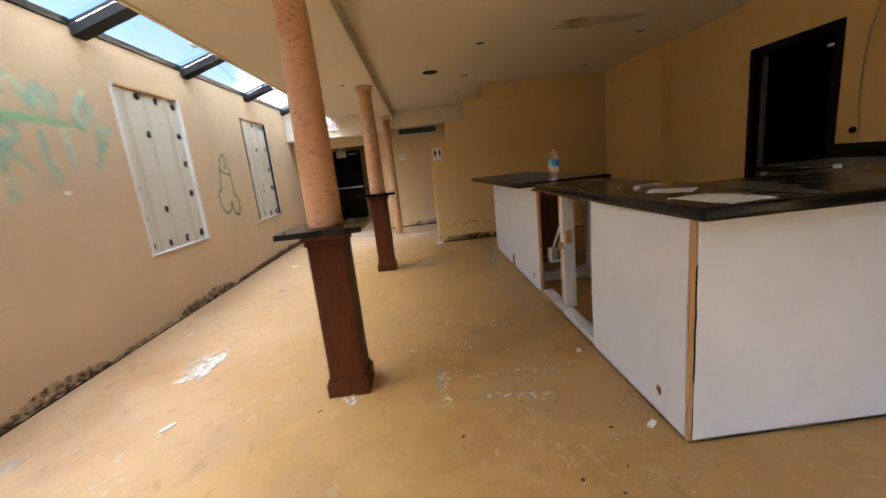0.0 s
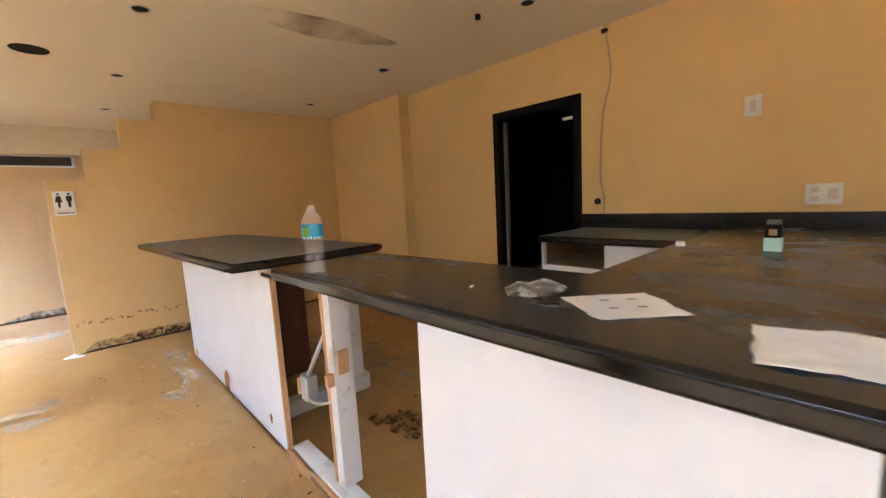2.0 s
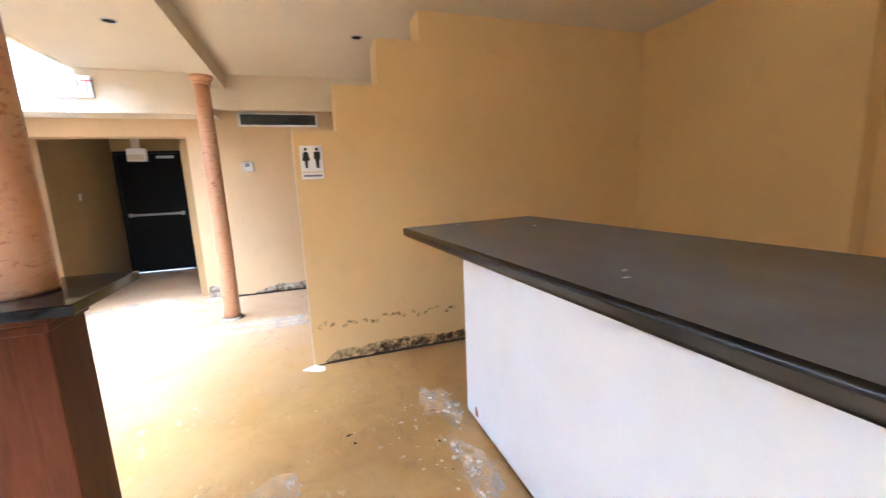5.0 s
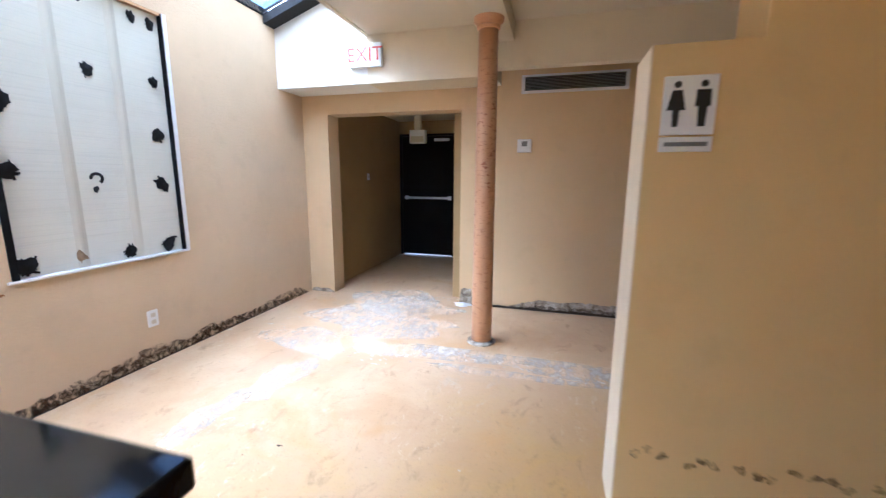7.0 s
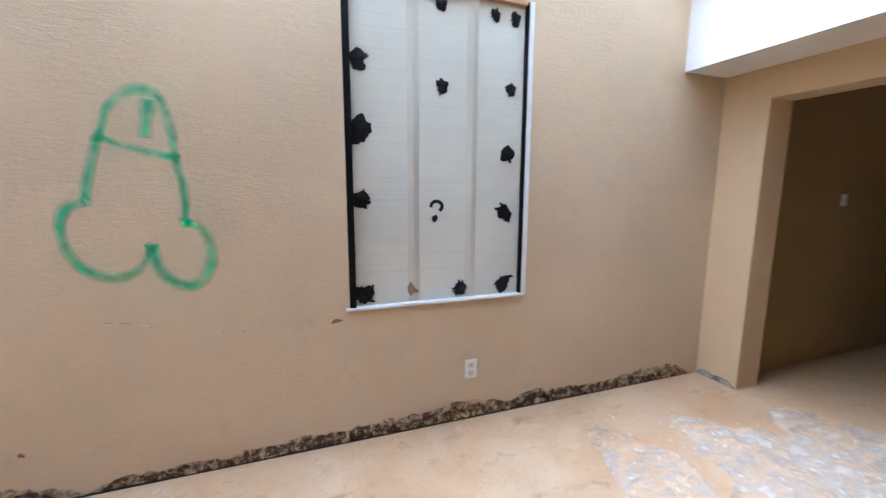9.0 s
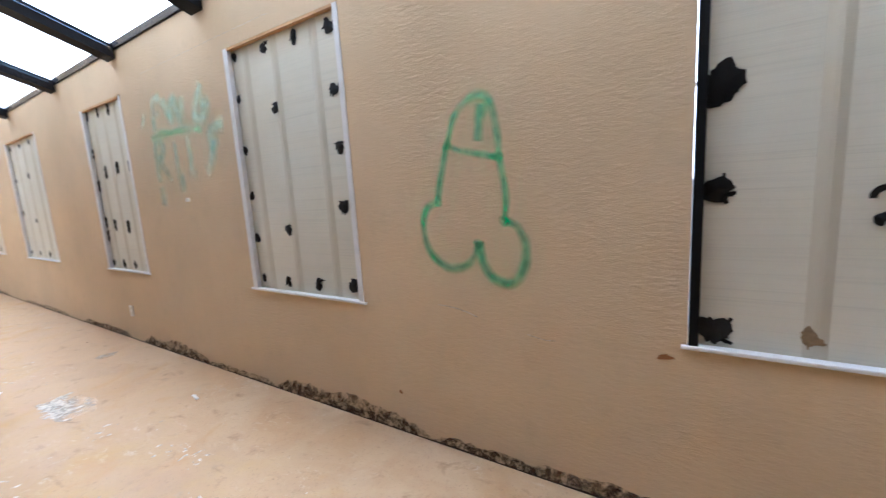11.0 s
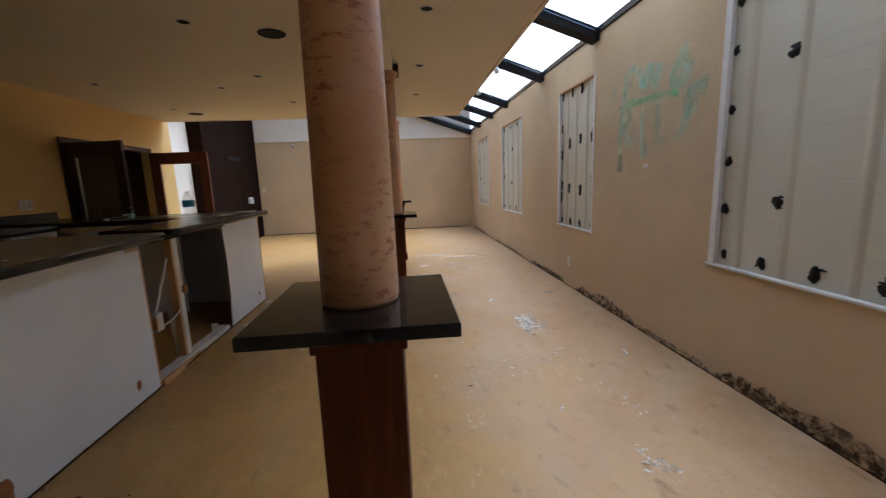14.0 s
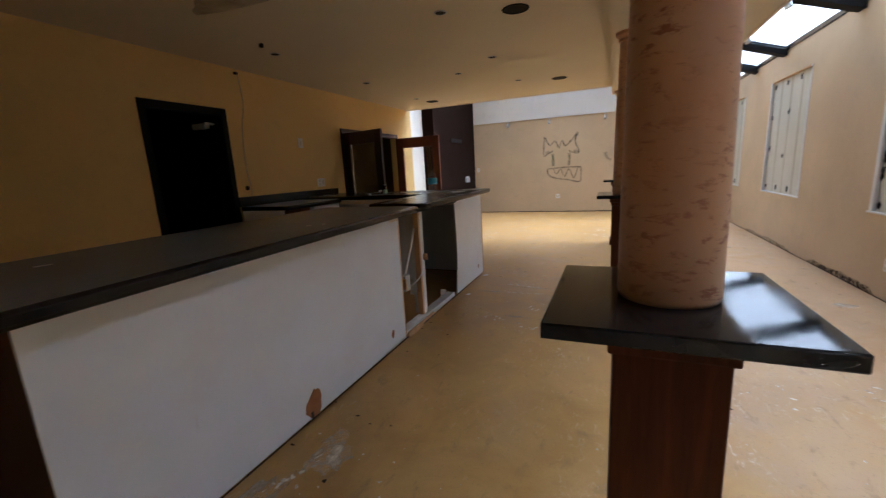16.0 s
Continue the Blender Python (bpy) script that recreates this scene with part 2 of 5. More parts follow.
M_PLY = wood("bare_plywood", (0.50, 0.36, 0.23), (0.62, 0.47, 0.32), 0.75, 1, 5.0)
M_PLYEDGE = wood("cream_plywood_edge", (0.66, 0.55, 0.38), (0.74, 0.64, 0.47), 0.7, 1, 5.0)
M_BROWNBOARD = wood("brown_plywood_board", (0.12, 0.045, 0.02), (0.20, 0.08, 0.035), 0.6)


def granite(name, cover, gloss, amount):
    m = Mat(name, 0.2, 0.0, 0.4)
    d1, d2, d3 = m.noise(1.6, 7, (1, 1, 1), 0.62, 0.3), m.noise(4, 6, (1, 0.6, 1), 0.6, 0.5), m.noise(160, 3)
    smear = m.noise(7, 5, (1.0, 0.3, 1), 0.6, 0.8)
    dust = m.math("MULTIPLY", m.ramp(d1, [(0.24, cover), (0.74, 1.0)]), m.ramp(d2, [(0.24, cover), (0.74, 1.0)]))
    dust = m.math("MULTIPLY", dust, m.ramp(smear, [(0.32, 0.72), (0.66, 1.0)]))
    up = m.nodes.new("ShaderNodeSeparateXYZ")
    m.links.new(m.geo.outputs["Normal"], up.inputs[0])
    dust = m.math("MULTIPLY", dust, m.ramp(up.outputs[2], [(0.97, 0.0), (0.995, 1.0)]))
    c = m.mix(m.ramp(d3, [(0.4, 0.0), (0.75, 1.0)]), (0.004, 0.004, 0.004), (0.007, 0.007, 0.007))
    m.color(m.mix(m.math("MULTIPLY", dust, amount), c, (0.27, 0.325, 0.40)))
    m.rough(m.ramp(dust, [(0.0, gloss), (0.5, gloss + 0.12), (0.95, 0.5)]))
    return m.mat


M_GRANITE = granite("dusty_black_granite", 0.36, 0.24, 1.0)
M_GRANITE_POLISHED = granite("smeared_polished_black_granite", 0.40, 0.15, 0.27)

m = Mat("black_slate_plate", 0.2, 0.0, 0.28)
d1 = m.noise(5, 7, (1, 1, 1), 0.6, 0.8)
m.color(m.mix(m.ramp(d1, [(0.4, 0.0), (0.75, 0.6)]), (0.006, 0.006, 0.007), (0.04, 0.041, 0.043)))
m.rough(m.ramp(d1, [(0.35, 0.035), (0.75, 0.14)])).bump(m.noise(14, 3), 0.03, 0.003)
M_SLATE = m.mat

m = Mat("peach_faux_marble_paint", 0.42)
p1, p2, p3 = m.noise(3.2, 5, (1, 1, 0.5), 0.6, 0.5), m.noise(30, 6, (0.7, 0.7, 1.7), 0.7, 0.4), m.noise(1.3, 3)
c = m.mix(m.ramp(p1, [(0.35, 0.0), (0.7, 1.0)]), (0.52, 0.265, 0.12), (0.60, 0.37, 0.205))
spots = m.math("MULTIPLY", m.ramp(p2, [(0.54, 0.0), (0.62, 1.0)]), m.ramp(p1, [(0.36, 0.12), (0.60, 0.9)]))
m.color(m.mix(spots, c, (0.27, 0.085, 0.035))).bump(p2, 0.08, 0.002)
M_COLUMN = m.mat

m = Mat("off_white_sheet_metal", 0.4)
c = m.mix(m.ramp(m.noise(2.5, 5), [(0.35, 0.0), (0.75, 1.0)]), (0.62, 0.59, 0.48), (0.68, 0.655, 0.55))
lines = m.noise(16, 7, (0.06, 0.06, 7.0), 0.7)
c = m.mix(m.ramp(lines, [(0.5, 0.0), (0.68, 0.4)]), c, (0.48, 0.46, 0.38))
m.color(c).bump(lines, 0.35, 0.004)
M_SHEET = m.mat

m = Mat("yellowed_sheet_metal", 0.45)
c = m.mix(m.ramp(m.noise(3, 5, (1, 1, 0.3)), [(0.35, 0.0), (0.7, 1.0)]), (0.53, 0.49, 0.38), (0.61, 0.575, 0.46))
m.color(c).bump(m.noise(16, 7, (0.06, 0.06, 7.0), 0.7), 0.3, 0.004)
M_RIB = m.mat

m = Mat("black_tar_adhesive", 0.6, 0.0, 0.2)
m.color(m.mix(m.noise(30), (0.003, 0.003, 0.003), (0.012, 0.011, 0.010))).bump(m.noise(60, 5), 0.4, 0.005)
M_TAR = m.mat
m = Mat("brown_tar_adhesive", 0.7)
m.color(m.mix(m.noise(50), (0.12, 0.07, 0.03), (0.36, 0.25, 0.13))).bump(m.noise(60, 5), 0.8, 0.006)
M_TARBROWN = m.mat


def plain(name, base, rough=0.5, metal=0.0, var=0.15, spec=0.5):
    m = Mat(name, rough, metal, spec)
    m.color(m.mix(m.noise(18, 5), tuple(v * (1 - var) for v in base), tuple(min(1.0, v * (1 + var)) for v in base)))
    return m.mat


M_TRIM = plain("chipped_white_trim_paint", (0.74, 0.73, 0.72), 0.5)
M_BLACKTRIM = plain("black_painted_trim", (0.004, 0.004, 0.004), 0.6, 0, 0.15, 0.15)
M_ALU = plain("dark_bronze_rafter_paint", (0.012, 0.011, 0.011), 0.6, 0, 0.15, 0.15)
M_DOORBLACK = plain("black_door_paint", (0.004, 0.004, 0.0045), 0.6, 0, 0.15, 0.15)
M_PLATE = plain("white_plastic", (0.78, 0.77, 0.74), 0.4, 0, 0.03)
M_BEIGE = plain("beige_plastic", (0.60, 0.54, 0.42), 0.5, 0, 0.05)
M_CHROME = plain("brushed_metal", (0.62, 0.61, 0.59), 0.28, 1.0, 0.1)
M_STEEL = plain("galvanised_steel", (0.58, 0.59, 0.60), 0.42, 0.5, 0.2)
M_BLACK = plain("matt_black_metal", (0.006, 0.006, 0.006), 0.7, 0, 0.15, 0.2)
M_VENT = plain("grey_vent_metal", (0.20, 0.20, 0.19), 0.5, 0.2)
M_WIRE = plain("dull_taupe_cable", (0.46, 0.38, 0.28), 0.6)
M_INK = plain("black_print", (0.015, 0.015, 0.015), 0.6)
M_RED = plain("faded_red_print", (0.62, 0.10, 0.07), 0.5)
M_PAPER = plain("white_paper", (0.74, 0.78, 0.83), 0.8, 0, 0.08)
M_LABELBLUE = plain("blue_label_print", (0.05, 0.34, 0.62), 0.35)
M_LABELGREEN = plain("green_label_print", (0.22, 0.52, 0.10), 0.35)
M_LABELWHITE = plain("pale_label_print", (0.7, 0.8, 0.86), 0.35)
M_MINT = plain("pale_mint_card", (0.42, 0.66, 0.56), 0.5)
M_GOLD = plain("dull_gold_print", (0.42, 0.34, 0.16), 0.4)
M_APPLIANCE = plain("grey_appliance_enamel", (0.03, 0.03, 0.03), 0.45)
M_DIRT = plain("dark_dirt", (0.035, 0.022, 0.012), 0.95, 0, 0.5)
M_STAINPATCH = plain("rust_brown_core", (0.30, 0.13, 0.045), 0.9, 0, 0.4)
M_GROUND = plain("grey_asphalt", (0.06, 0.06, 0.06), 0.9, 0, 0.3)

m = Mat("clear_glass", 0.0)
socket(m.bsdf, "Transmission Weight", 1.0)
socket(m.bsdf, "IOR", 1.45)
socket(m.bsdf, "Base Color", (0.97, 0.985, 0.98, 1))
M_GLASS = m.mat
m = Mat("clear_thin_plastic", 0.1)
m.color((0.86, 0.88, 0.90))
socket(m.bsdf, "Alpha", 0.13)
M_PET = m.mat
m = Mat("crumpled_clear_film", 0.25)
m.color((0.82, 0.84, 0.87)).alpha(m.ramp(m.noise(25, 5), [(0.35, 0.12), (0.7, 0.5)])).bump(m.noise(60, 4), 0.4, 0.004)
M_FILM = m.mat
m = Mat("water_stain_on_ceiling", 0.9)
n = m.noise(2.0, 4)
m.color((0.50, 0.37, 0.22)).alpha(m.ramp(n, [(0.40, 0.0), (0.65, 0.5)]))
M_WATER = m.mat


# ---- mesh helpers ----
def box(bm, x0, x1, y0, y1, z0, z1):
    v = [bm.verts.new(p) for p in ((x0, y0, z0), (x1, y0, z0), (x1, y1, z0), (x0, y1, z0), (x0, y0, z1), (x1, y0, z1), (x1, y1, z1), (x0, y1, z1))]
    for q in ((3, 2, 1, 0), (4, 5, 6, 7), (0, 1, 5, 4), (1, 2, 6, 5), (2, 3, 7, 6), (3, 0, 4, 7)):
        bm.faces.new([v[k] for k in q])
    return bm


def solid(*boxes, bevel=0.0, segments=2):
    bm = bmesh.new()
    for b in boxes:
        box(bm, *b)
    if bevel:
        bmesh.ops.bevel(bm, geom=list(bm.edges), offset=bevel, segments=segments, affect="EDGES", profile=0.5)
    return bm


def prism(outline, axis, a, b, bevel=0.0, segments=2):
    """An outline in the other two axes, drawn out along one axis from a to b."""
    bm = bmesh.new()

    def place(u, v, w):
        return {"x": (w, u, v), "y": (u, w, v), "z": (u, v, w)}[axis]
    lo = [bm.verts.new(place(u, v, a)) for u, v in outline]
    hi = [bm.verts.new(place(u, v, b)) for u, v in outline]
    bm.faces.new(lo), bm.faces.new(hi)
    n = len(outline)
    for k in range(n):
        bm.faces.new((lo[k], lo[(k + 1) % n], hi[(k + 1) % n], hi[k]))
    bmesh.ops.recalc_face_normals(bm, faces=list(bm.faces))
    if bevel:
        bmesh.ops.bevel(bm, geom=list(bm.edges), offset=bevel, segments=segments, affect="EDGES", profile=0.5)
    return bm


def lathe(profile, cx, cy, seg=32, bm=None):
    bm = bm or bmesh.new()
    rings = []
    for r, z in profile:
        rings.append([bm.verts.new((cx + r * math.cos(2 * math.pi * k / seg), cy + r * math.sin(2 * math.pi * k / seg), z)) for k in range(seg)])
    for lo, hi in zip(rings, rings[1:]):
        for k in range(seg):
            bm.faces.new((lo[k], lo[(k + 1) % seg], hi[(k + 1) % seg], hi[k]))
    bm.faces.new(list(reversed(rings[0]))), bm.faces.new(rings[-1])
    return bm


def smooth_line(points, steps=6):
    """A rounded line through the points."""
    out = []
    pts = [Vector(p) for p in points]
    for k in range(len(pts) - 1):
        p0, p1, p2, p3 = pts[max(k - 1, 0)], pts[k], pts[k + 1], pts[min(k + 2, len(pts) - 1)]
        for s in range(steps):
            t = s / steps
            out.append(0.5 * (2 * p1 + (p2 - p0) * t + (2 * p0 - 5 * p1 + 4 * p2 - p3) * t * t + (3 * p1 - p0 - 3 * p2 + p3) * t ** 3))
    return out + [pts[-1]]


def tube(points, r, seg=8, steps=6, bm=None):
    bm = bm or bmesh.new()
    line = smooth_line(points, steps)
    rings = []
    for k, p in enumerate(line):
        d = (line[min(k + 1, len(line) - 1)] - line[max(k - 1, 0)]).normalized()
        side = d.cross(Vector((0.31, 0.17, 0.93))).normalized()
        up = side.cross(d)
        rings.append([bm.verts.new(p + r * (math.cos(2 * math.pi * j / seg) * side + math.sin(2 * math.pi * j / seg) * up)) for j in range(seg)])
    for lo, hi in zip(rings, rings[1:]):
        for j in range(seg):
            bm.faces.new((lo[j], lo[(j + 1) % seg], hi[(j + 1) % seg], hi[j]))
    bm.faces.new(rings[0]), bm.faces.new(list(reversed(rings[-1])))
    return bm


def on_left(u, v, d=0.0):
    return (-2.09 + d, u - 0.025, v * 0.993)


def on_back(u, v, d=0.0):
    return (u, -4.60 + d, v)


def on_floor(u, v, d=0.0):
    return (u, v, d)


def stroke(points, width, place, lift=0.002, bm=None, rng=None):
    """A painted line on a surface, as a flat ribbon of uneven width."""
    bm = bm or bmesh.new()
    line = smooth_line([(*p, 0) for p in points], 7)
    rows = []
    for k, p in enumerate(line):
        d = (line[min(k + 1, len(line) - 1)] - line[max(k - 1, 0)]).normalized()
        w = width * (0.42 + 0.16 * noise.noise((p.x * 9, p.y * 9, 1.7)))
        rows.append([bm.verts.new(place(p.x - d.y * w, p.y + d.x * w, lift)), bm.verts.new(place(p.x + d.y * w, p.y - d.x * w, lift))])
    for a, b in zip(rows, rows[1:]):
        bm.faces.new((a[0], a[1], b[1], b[0]))
    return bm


def blotch(u, v, ru, rv, place, lift, seed, bm=None, ragged=0.5, thick=0.0):
    """An uneven patch on a surface; thick gives it a domed body."""
    bm = bm or bmesh.new()
    rng = random.Random(seed)
    n = 30
    rim = []
    p1, p2, p3 = (rng.uniform(0, 6.28) for _ in range(3))
    mid = bm.verts.new(place(u, v, lift + thick))
    for k in range(n):
        a = 2 * math.pi * k / n
        s = 1 + ragged * (0.26 * math.sin(2 * a + p1) + 0.2 * math.sin(3 * a + p2) + 0.14 * math.sin(5 * a + p3) + 0.22 * (rng.random() - 0.5))
        if rng.random() < 0.12:
            s += ragged * rng.uniform(0.1, 0.45)
        rim.append(bm.verts.new(place(u + ru * s * math.cos(a), v + rv * s * math.sin(a), lift)))
    for k in range(n):
        bm.faces.new((mid, rim[k], rim[(k + 1) % n]))
    return bm


def strip(u0, u1, low, high, place, lift, seed, step=0.035, base=0.0, bm=None):
    """A band with a ragged upper edge along the foot of a wall."""
    bm = bm or bmesh.new()
    rng = random.Random(seed)
    n = max(2, int(abs(u1 - u0) / step))
    prev = None
    for k in range(n + 1):
        u = u0 + (u1 - u0) * k / n
        fade = min(1.0, 11.0 * k / n + 0.15, 11.0 * (n - k) / n + 0.15)
        h = base + (low + (high - low) * (0.5 + 0.5 * noise.noise((u * 3.1, seed * 7.3, 0.4))) + min(0.02, 0.6 * high) * rng.random()) * fade
        pair = (bm.verts.new(place(u, base, lift)), bm.verts.new(place(u, h, lift)))
        if prev:
            bm.faces.new((prev[0], pair[0], pair[1], prev[1]))
        prev = pair
    return bm


def mesh_of(name, bm, material, smooth=False):
    me = bpy.data.meshes.new(name)
    bm.normal_update()
    bm.to_mesh(me)
    bm.free()
    me.materials.append(material)
    if smooth:
        for p in me.polygons:
            p.use_smooth = smooth is True or max(abs(c) for c in p.normal) < 0.995
    return me


def part(name, bm, material, parent, label="", smooth=False):
    ob = new(name, mesh_of(name, bm, material, smooth))
    ob.parent = parent
    if parent.parent is None:
        ob.matrix_parent_inverse = parent.matrix_basis.inverted()
    return tagged(ob, label)


def thing(name, at, label, category, group="", kind=""):
    ob = new(name)
    ob.empty_display_size = 0.1
    ob.matrix_basis = Matrix.Translation(at)
    return tagged(ob, label, category, group, kind)


def single(name, bm, material, label, category, group="", kind="", smooth=False):
    return tagged(new(name, mesh_of(name, bm, material, smooth)), label, category, group, kind)


def structure(name, bm, material, label, category):
    return single(name, bm, material, label, category, "", "structure")


# ---- the large structure ----
LEFT, RIGHT, BACK, END, CEIL = -2.09, 4.02, -4.60, 10.155, 2.56
WINDOWS = [("window_1", 7.565, 8.585), ("window_2", 4.86, 5.95), ("window_3", 2.195, 3.18), ("window_4", -0.82, 0.60), ("window_5", -3.40, -2.10)]
W_LOW, W_HIGH = 0.75, 2.40

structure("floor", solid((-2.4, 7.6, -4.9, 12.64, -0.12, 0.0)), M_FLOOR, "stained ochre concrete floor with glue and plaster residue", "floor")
structure("ground", solid((-150, 150, -150, 150, -0.4, -0.14)), M_GROUND, "grey asphalt ground outside the building", "ground")

bm = bmesh.new()
box(bm, LEFT - 0.2, LEFT, BACK - 0.2, END + 0.12, 0.0, W_LOW)
box(bm, LEFT - 0.2, LEFT, BACK - 0.2, END + 0.12, W_HIGH, 2.76)
edges_y = [BACK - 0.2] + [v for _, a, b in sorted(WINDOWS, key=lambda w: w[1]) for v in (a, b)] + [END + 0.12]
for k in range(0, len(edges_y), 2):
    box(bm, LEFT - 0.2, LEFT, edges_y[k], edges_y[k + 1], W_LOW, W_HIGH)
structure("wall_left", bm, M_WALL, "tan wall with coarse trowelled texture and boarded windows", "wall")

structure("wall_back", solid((LEFT, 4.5, BACK - 0.2, BACK, 0.0, 2.62)), M_WALL, "tan painted back wall with faded graffiti", "wall")
structure("bulkhead_back", solid((LEFT, 4.5, BACK - 0.2, BACK + 0.03, 2.62, 4.9)), M_WHITEWALL, "white bulkhead above the back wall", "bulkhead")

bm = bmesh.new()
for y0, y1, z0, z1 in ((-0.4, 0.28, 0, 2.9), (0.28, 1.95, 2.02, 2.9), (1.95, 4.05, 0, 2.9), (4.05, 4.81, 2.05, 2.9), (4.81, 12.0, 0, 2.9)):
    box(bm, RIGHT, RIGHT + 0.12, y0, y1, z0, z1)
structure("wall_right", bm, M_OCHRE, "ochre painted wall behind the bar", "wall")
structure("pilaster", solid((3.88, RIGHT, 6.13, 7.717, 0, CEIL)), M_OCHRE, "ochre boxed-out wall section beside the stair", "wall")
structure("wall_right_rear", solid((4.3, 4.42, BACK, -0.4, 0, 4.9)), M_WHITEWALL, "white plaster wall beside the entrance", "wall")
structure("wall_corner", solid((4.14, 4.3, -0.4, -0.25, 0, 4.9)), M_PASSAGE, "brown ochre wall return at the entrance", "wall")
structure("dark_wall_panel", solid((4.02, 4.3, -4.55, -1.55, 0, 4.6)), M_BROWNPANEL, "tall dark brown panelled wall section", "wall panel")

# stair wall with a stepped top edge
structure("wall_stair", prism([(0.86, 0), (RIGHT, 0), (RIGHT, CEIL), (1.795, CEIL), (1.795, 2.35), (1.472, 2.35), (1.472, 2.03), (1.157, 2.03), (1.157, 1.715), (0.86, 1.715)], "y", 7.717, 7.95),
          M_STAIR, "warm tan stair wall with a stepped top edge", "wall")

# thin added plate, paler than the stair wall that it covers
structure("wall_stair_end", solid((0.853, 0.8595, 7.717, 7.95, 0.0, 1.715), bevel=0.002), M_CREAM, "pale cream plate over the end face of the stair wall", "wall")

# end wall with the passage opening
OP0, OP1, OPH = -1.79, -0.325, 1.955
structure("wall_end_left", solid((LEFT, OP0, END, END + 0.22, 0, 2.2)), M_TAN, "tan end wall beside the passage opening", "wall")
structure("wall_end_right", solid((OP1, 0.05, END, END + 0.22, 0, 2.2), (0.05, RIGHT, END, END + 0.22, 0, 2.6)), M_TAN, "tan end wall with an air grille", "wall")
structure("wall_end_header", solid((OP0, OP1, END, END + 0.22, OPH, 2.2)), M_TAN, "tan header over the passage opening", "wall")
bm = solid((-1.12, 0.05, 9.77, END + 0.22, 2.147, 2.60), (0.05, RIGHT, 9.77, 9.87, 2.205, 2.60))
structure("bulkhead_end", bm, M_CREAM, "cream bulkhead above the end wall", "bulkhead")
structure("bulkhead_skylight_end", prism([(LEFT, 2.149), (-1.12, 2.149), (-1.12, 3.14), (LEFT, 2.80)], "y", 9.77, END + 0.2), M_WHITEWALL, "white bulkhead under the skylight end", "bulkhead")

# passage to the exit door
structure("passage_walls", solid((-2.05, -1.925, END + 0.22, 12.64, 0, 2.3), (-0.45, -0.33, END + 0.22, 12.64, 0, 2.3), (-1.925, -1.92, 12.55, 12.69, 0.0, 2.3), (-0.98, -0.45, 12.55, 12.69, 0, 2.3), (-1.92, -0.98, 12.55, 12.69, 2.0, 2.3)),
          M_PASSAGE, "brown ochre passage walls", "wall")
structure("passage_ceiling", solid((-2.1, -0.38, END + 0.22, 12.69, 2.2, 2.32)), M_CEIL, "cream passage ceiling", "ceiling")

# low ceiling, upstand of the skylight, beam on the columns
structure("ceiling", solid((-1.12, 4.14, -0.25, 9.77, CEIL, CEIL + 0.14), (0.05, 4.14, 9.77, END + 0.3, CEIL + 0.06, CEIL + 0.14)), M_CEIL, "cream painted low ceiling", "ceiling")
structure("ceiling_upstand", solid((-1.118, -1.0, -0.25, 9.77, CEIL + 0.14, 3.13), (-1.118, 4.3, -0.248, -0.13, CEIL + 0.141, 4.9)), M_CREAM, "cream upstand beside the skylight", "wall")
structure("ceiling_trim", solid((-1.135, -1.10, -0.262, 9.768, CEIL - 0.012, CEIL + 0.05), (-1.10, 4.1, -0.262, -0.23, CEIL - 0.012, CEIL + 0.05), bevel=0.004), M_CREAM, "cream edge trim of the ceiling", "trim")
# added out of view, closes the roof beside the rear glazing
structure("ceiling_rear", solid((3.3, 4.5, BACK - 0.2, -0.25, 4.72, 4.85)), M_WHITEWALL, "unseen high white ceiling added over the entrance", "ceiling")
structure("beam", solid((-0.02, 0.2, -0.22, 9.769, 2.41, CEIL - 0.001)), M_CEIL, "cream boxed beam over the columns", "beam")

# closed rooms beyond the openings, darkened through their wall colours
structure("kitchen_walls", solid((4.14, 7.5, 2.2, 2.3, 0, 2.9), (4.14, 7.5, 6.6, 6.7, 0, 2.9), (7.4, 7.5, 2.3, 6.6, 0, 2.9)), M_DARKROOM, "walls of the room behind the bar, darkness put into their colour", "wall")
structure("kitchen_ceiling", solid((4.14, 7.5, 2.2, 6.7, 2.9, 3.0)), M_DARKROOM, "ceiling of the room behind the bar, darkness put into its colour", "ceiling")
structure("lobby_walls", solid((4.14, 6.5, 2.08, 2.18, 0, 2.9), (6.4, 6.5, -0.24, 2.08, 0, 2.9), (4.14, 6.5, -0.24, -0.14, 0, 2.9)), M_LOBBY, "walls of the entrance lobby, dimness put into their brown", "wall")
structure("lobby_ceiling", solid((4.14, 6.5, -0.24, 2.18, 2.9, 3.0)), M_LOBBY, "ceiling of the entrance lobby, dimness put into its brown", "ceiling")


# skylight: rafters, rails and panes on one slope
def roof_z(x):
    return 2.80 + 0.345 * (x - LEFT)


def slope_bar(y0, y1, x0, x1, depth, lift=0.0):
    return prism([(x0, roof_z(x0) - depth + lift), (x1, roof_z(x1) - depth + lift), (x1, roof_z(x1) + lift), (x0, roof_z(x0) + lift)], "y", y0, y1)


RAFTERS = [-4.50, -3.05, -1.6, -0.33, 1.60, 3.18, 4.64, 6.18, 7.93, 9.68]
skylight = thing("skylight", (LEFT, 2.7, 2.76), "sloping skylight with dark metal rafters and clear panes", "skylight", "", "structure")
part("bottom_rail", prism([(LEFT - 0.2, 2.762), (LEFT + 0.012, 2.762), (LEFT + 0.012, 2.83), (LEFT - 0.2, 2.77)], "y", BACK, 9.76), M_ALU, skylight)
part("top_rail", slope_bar(-0.12, 9.76, -1.19, -1.118, 0.13), M_ALU, skylight)
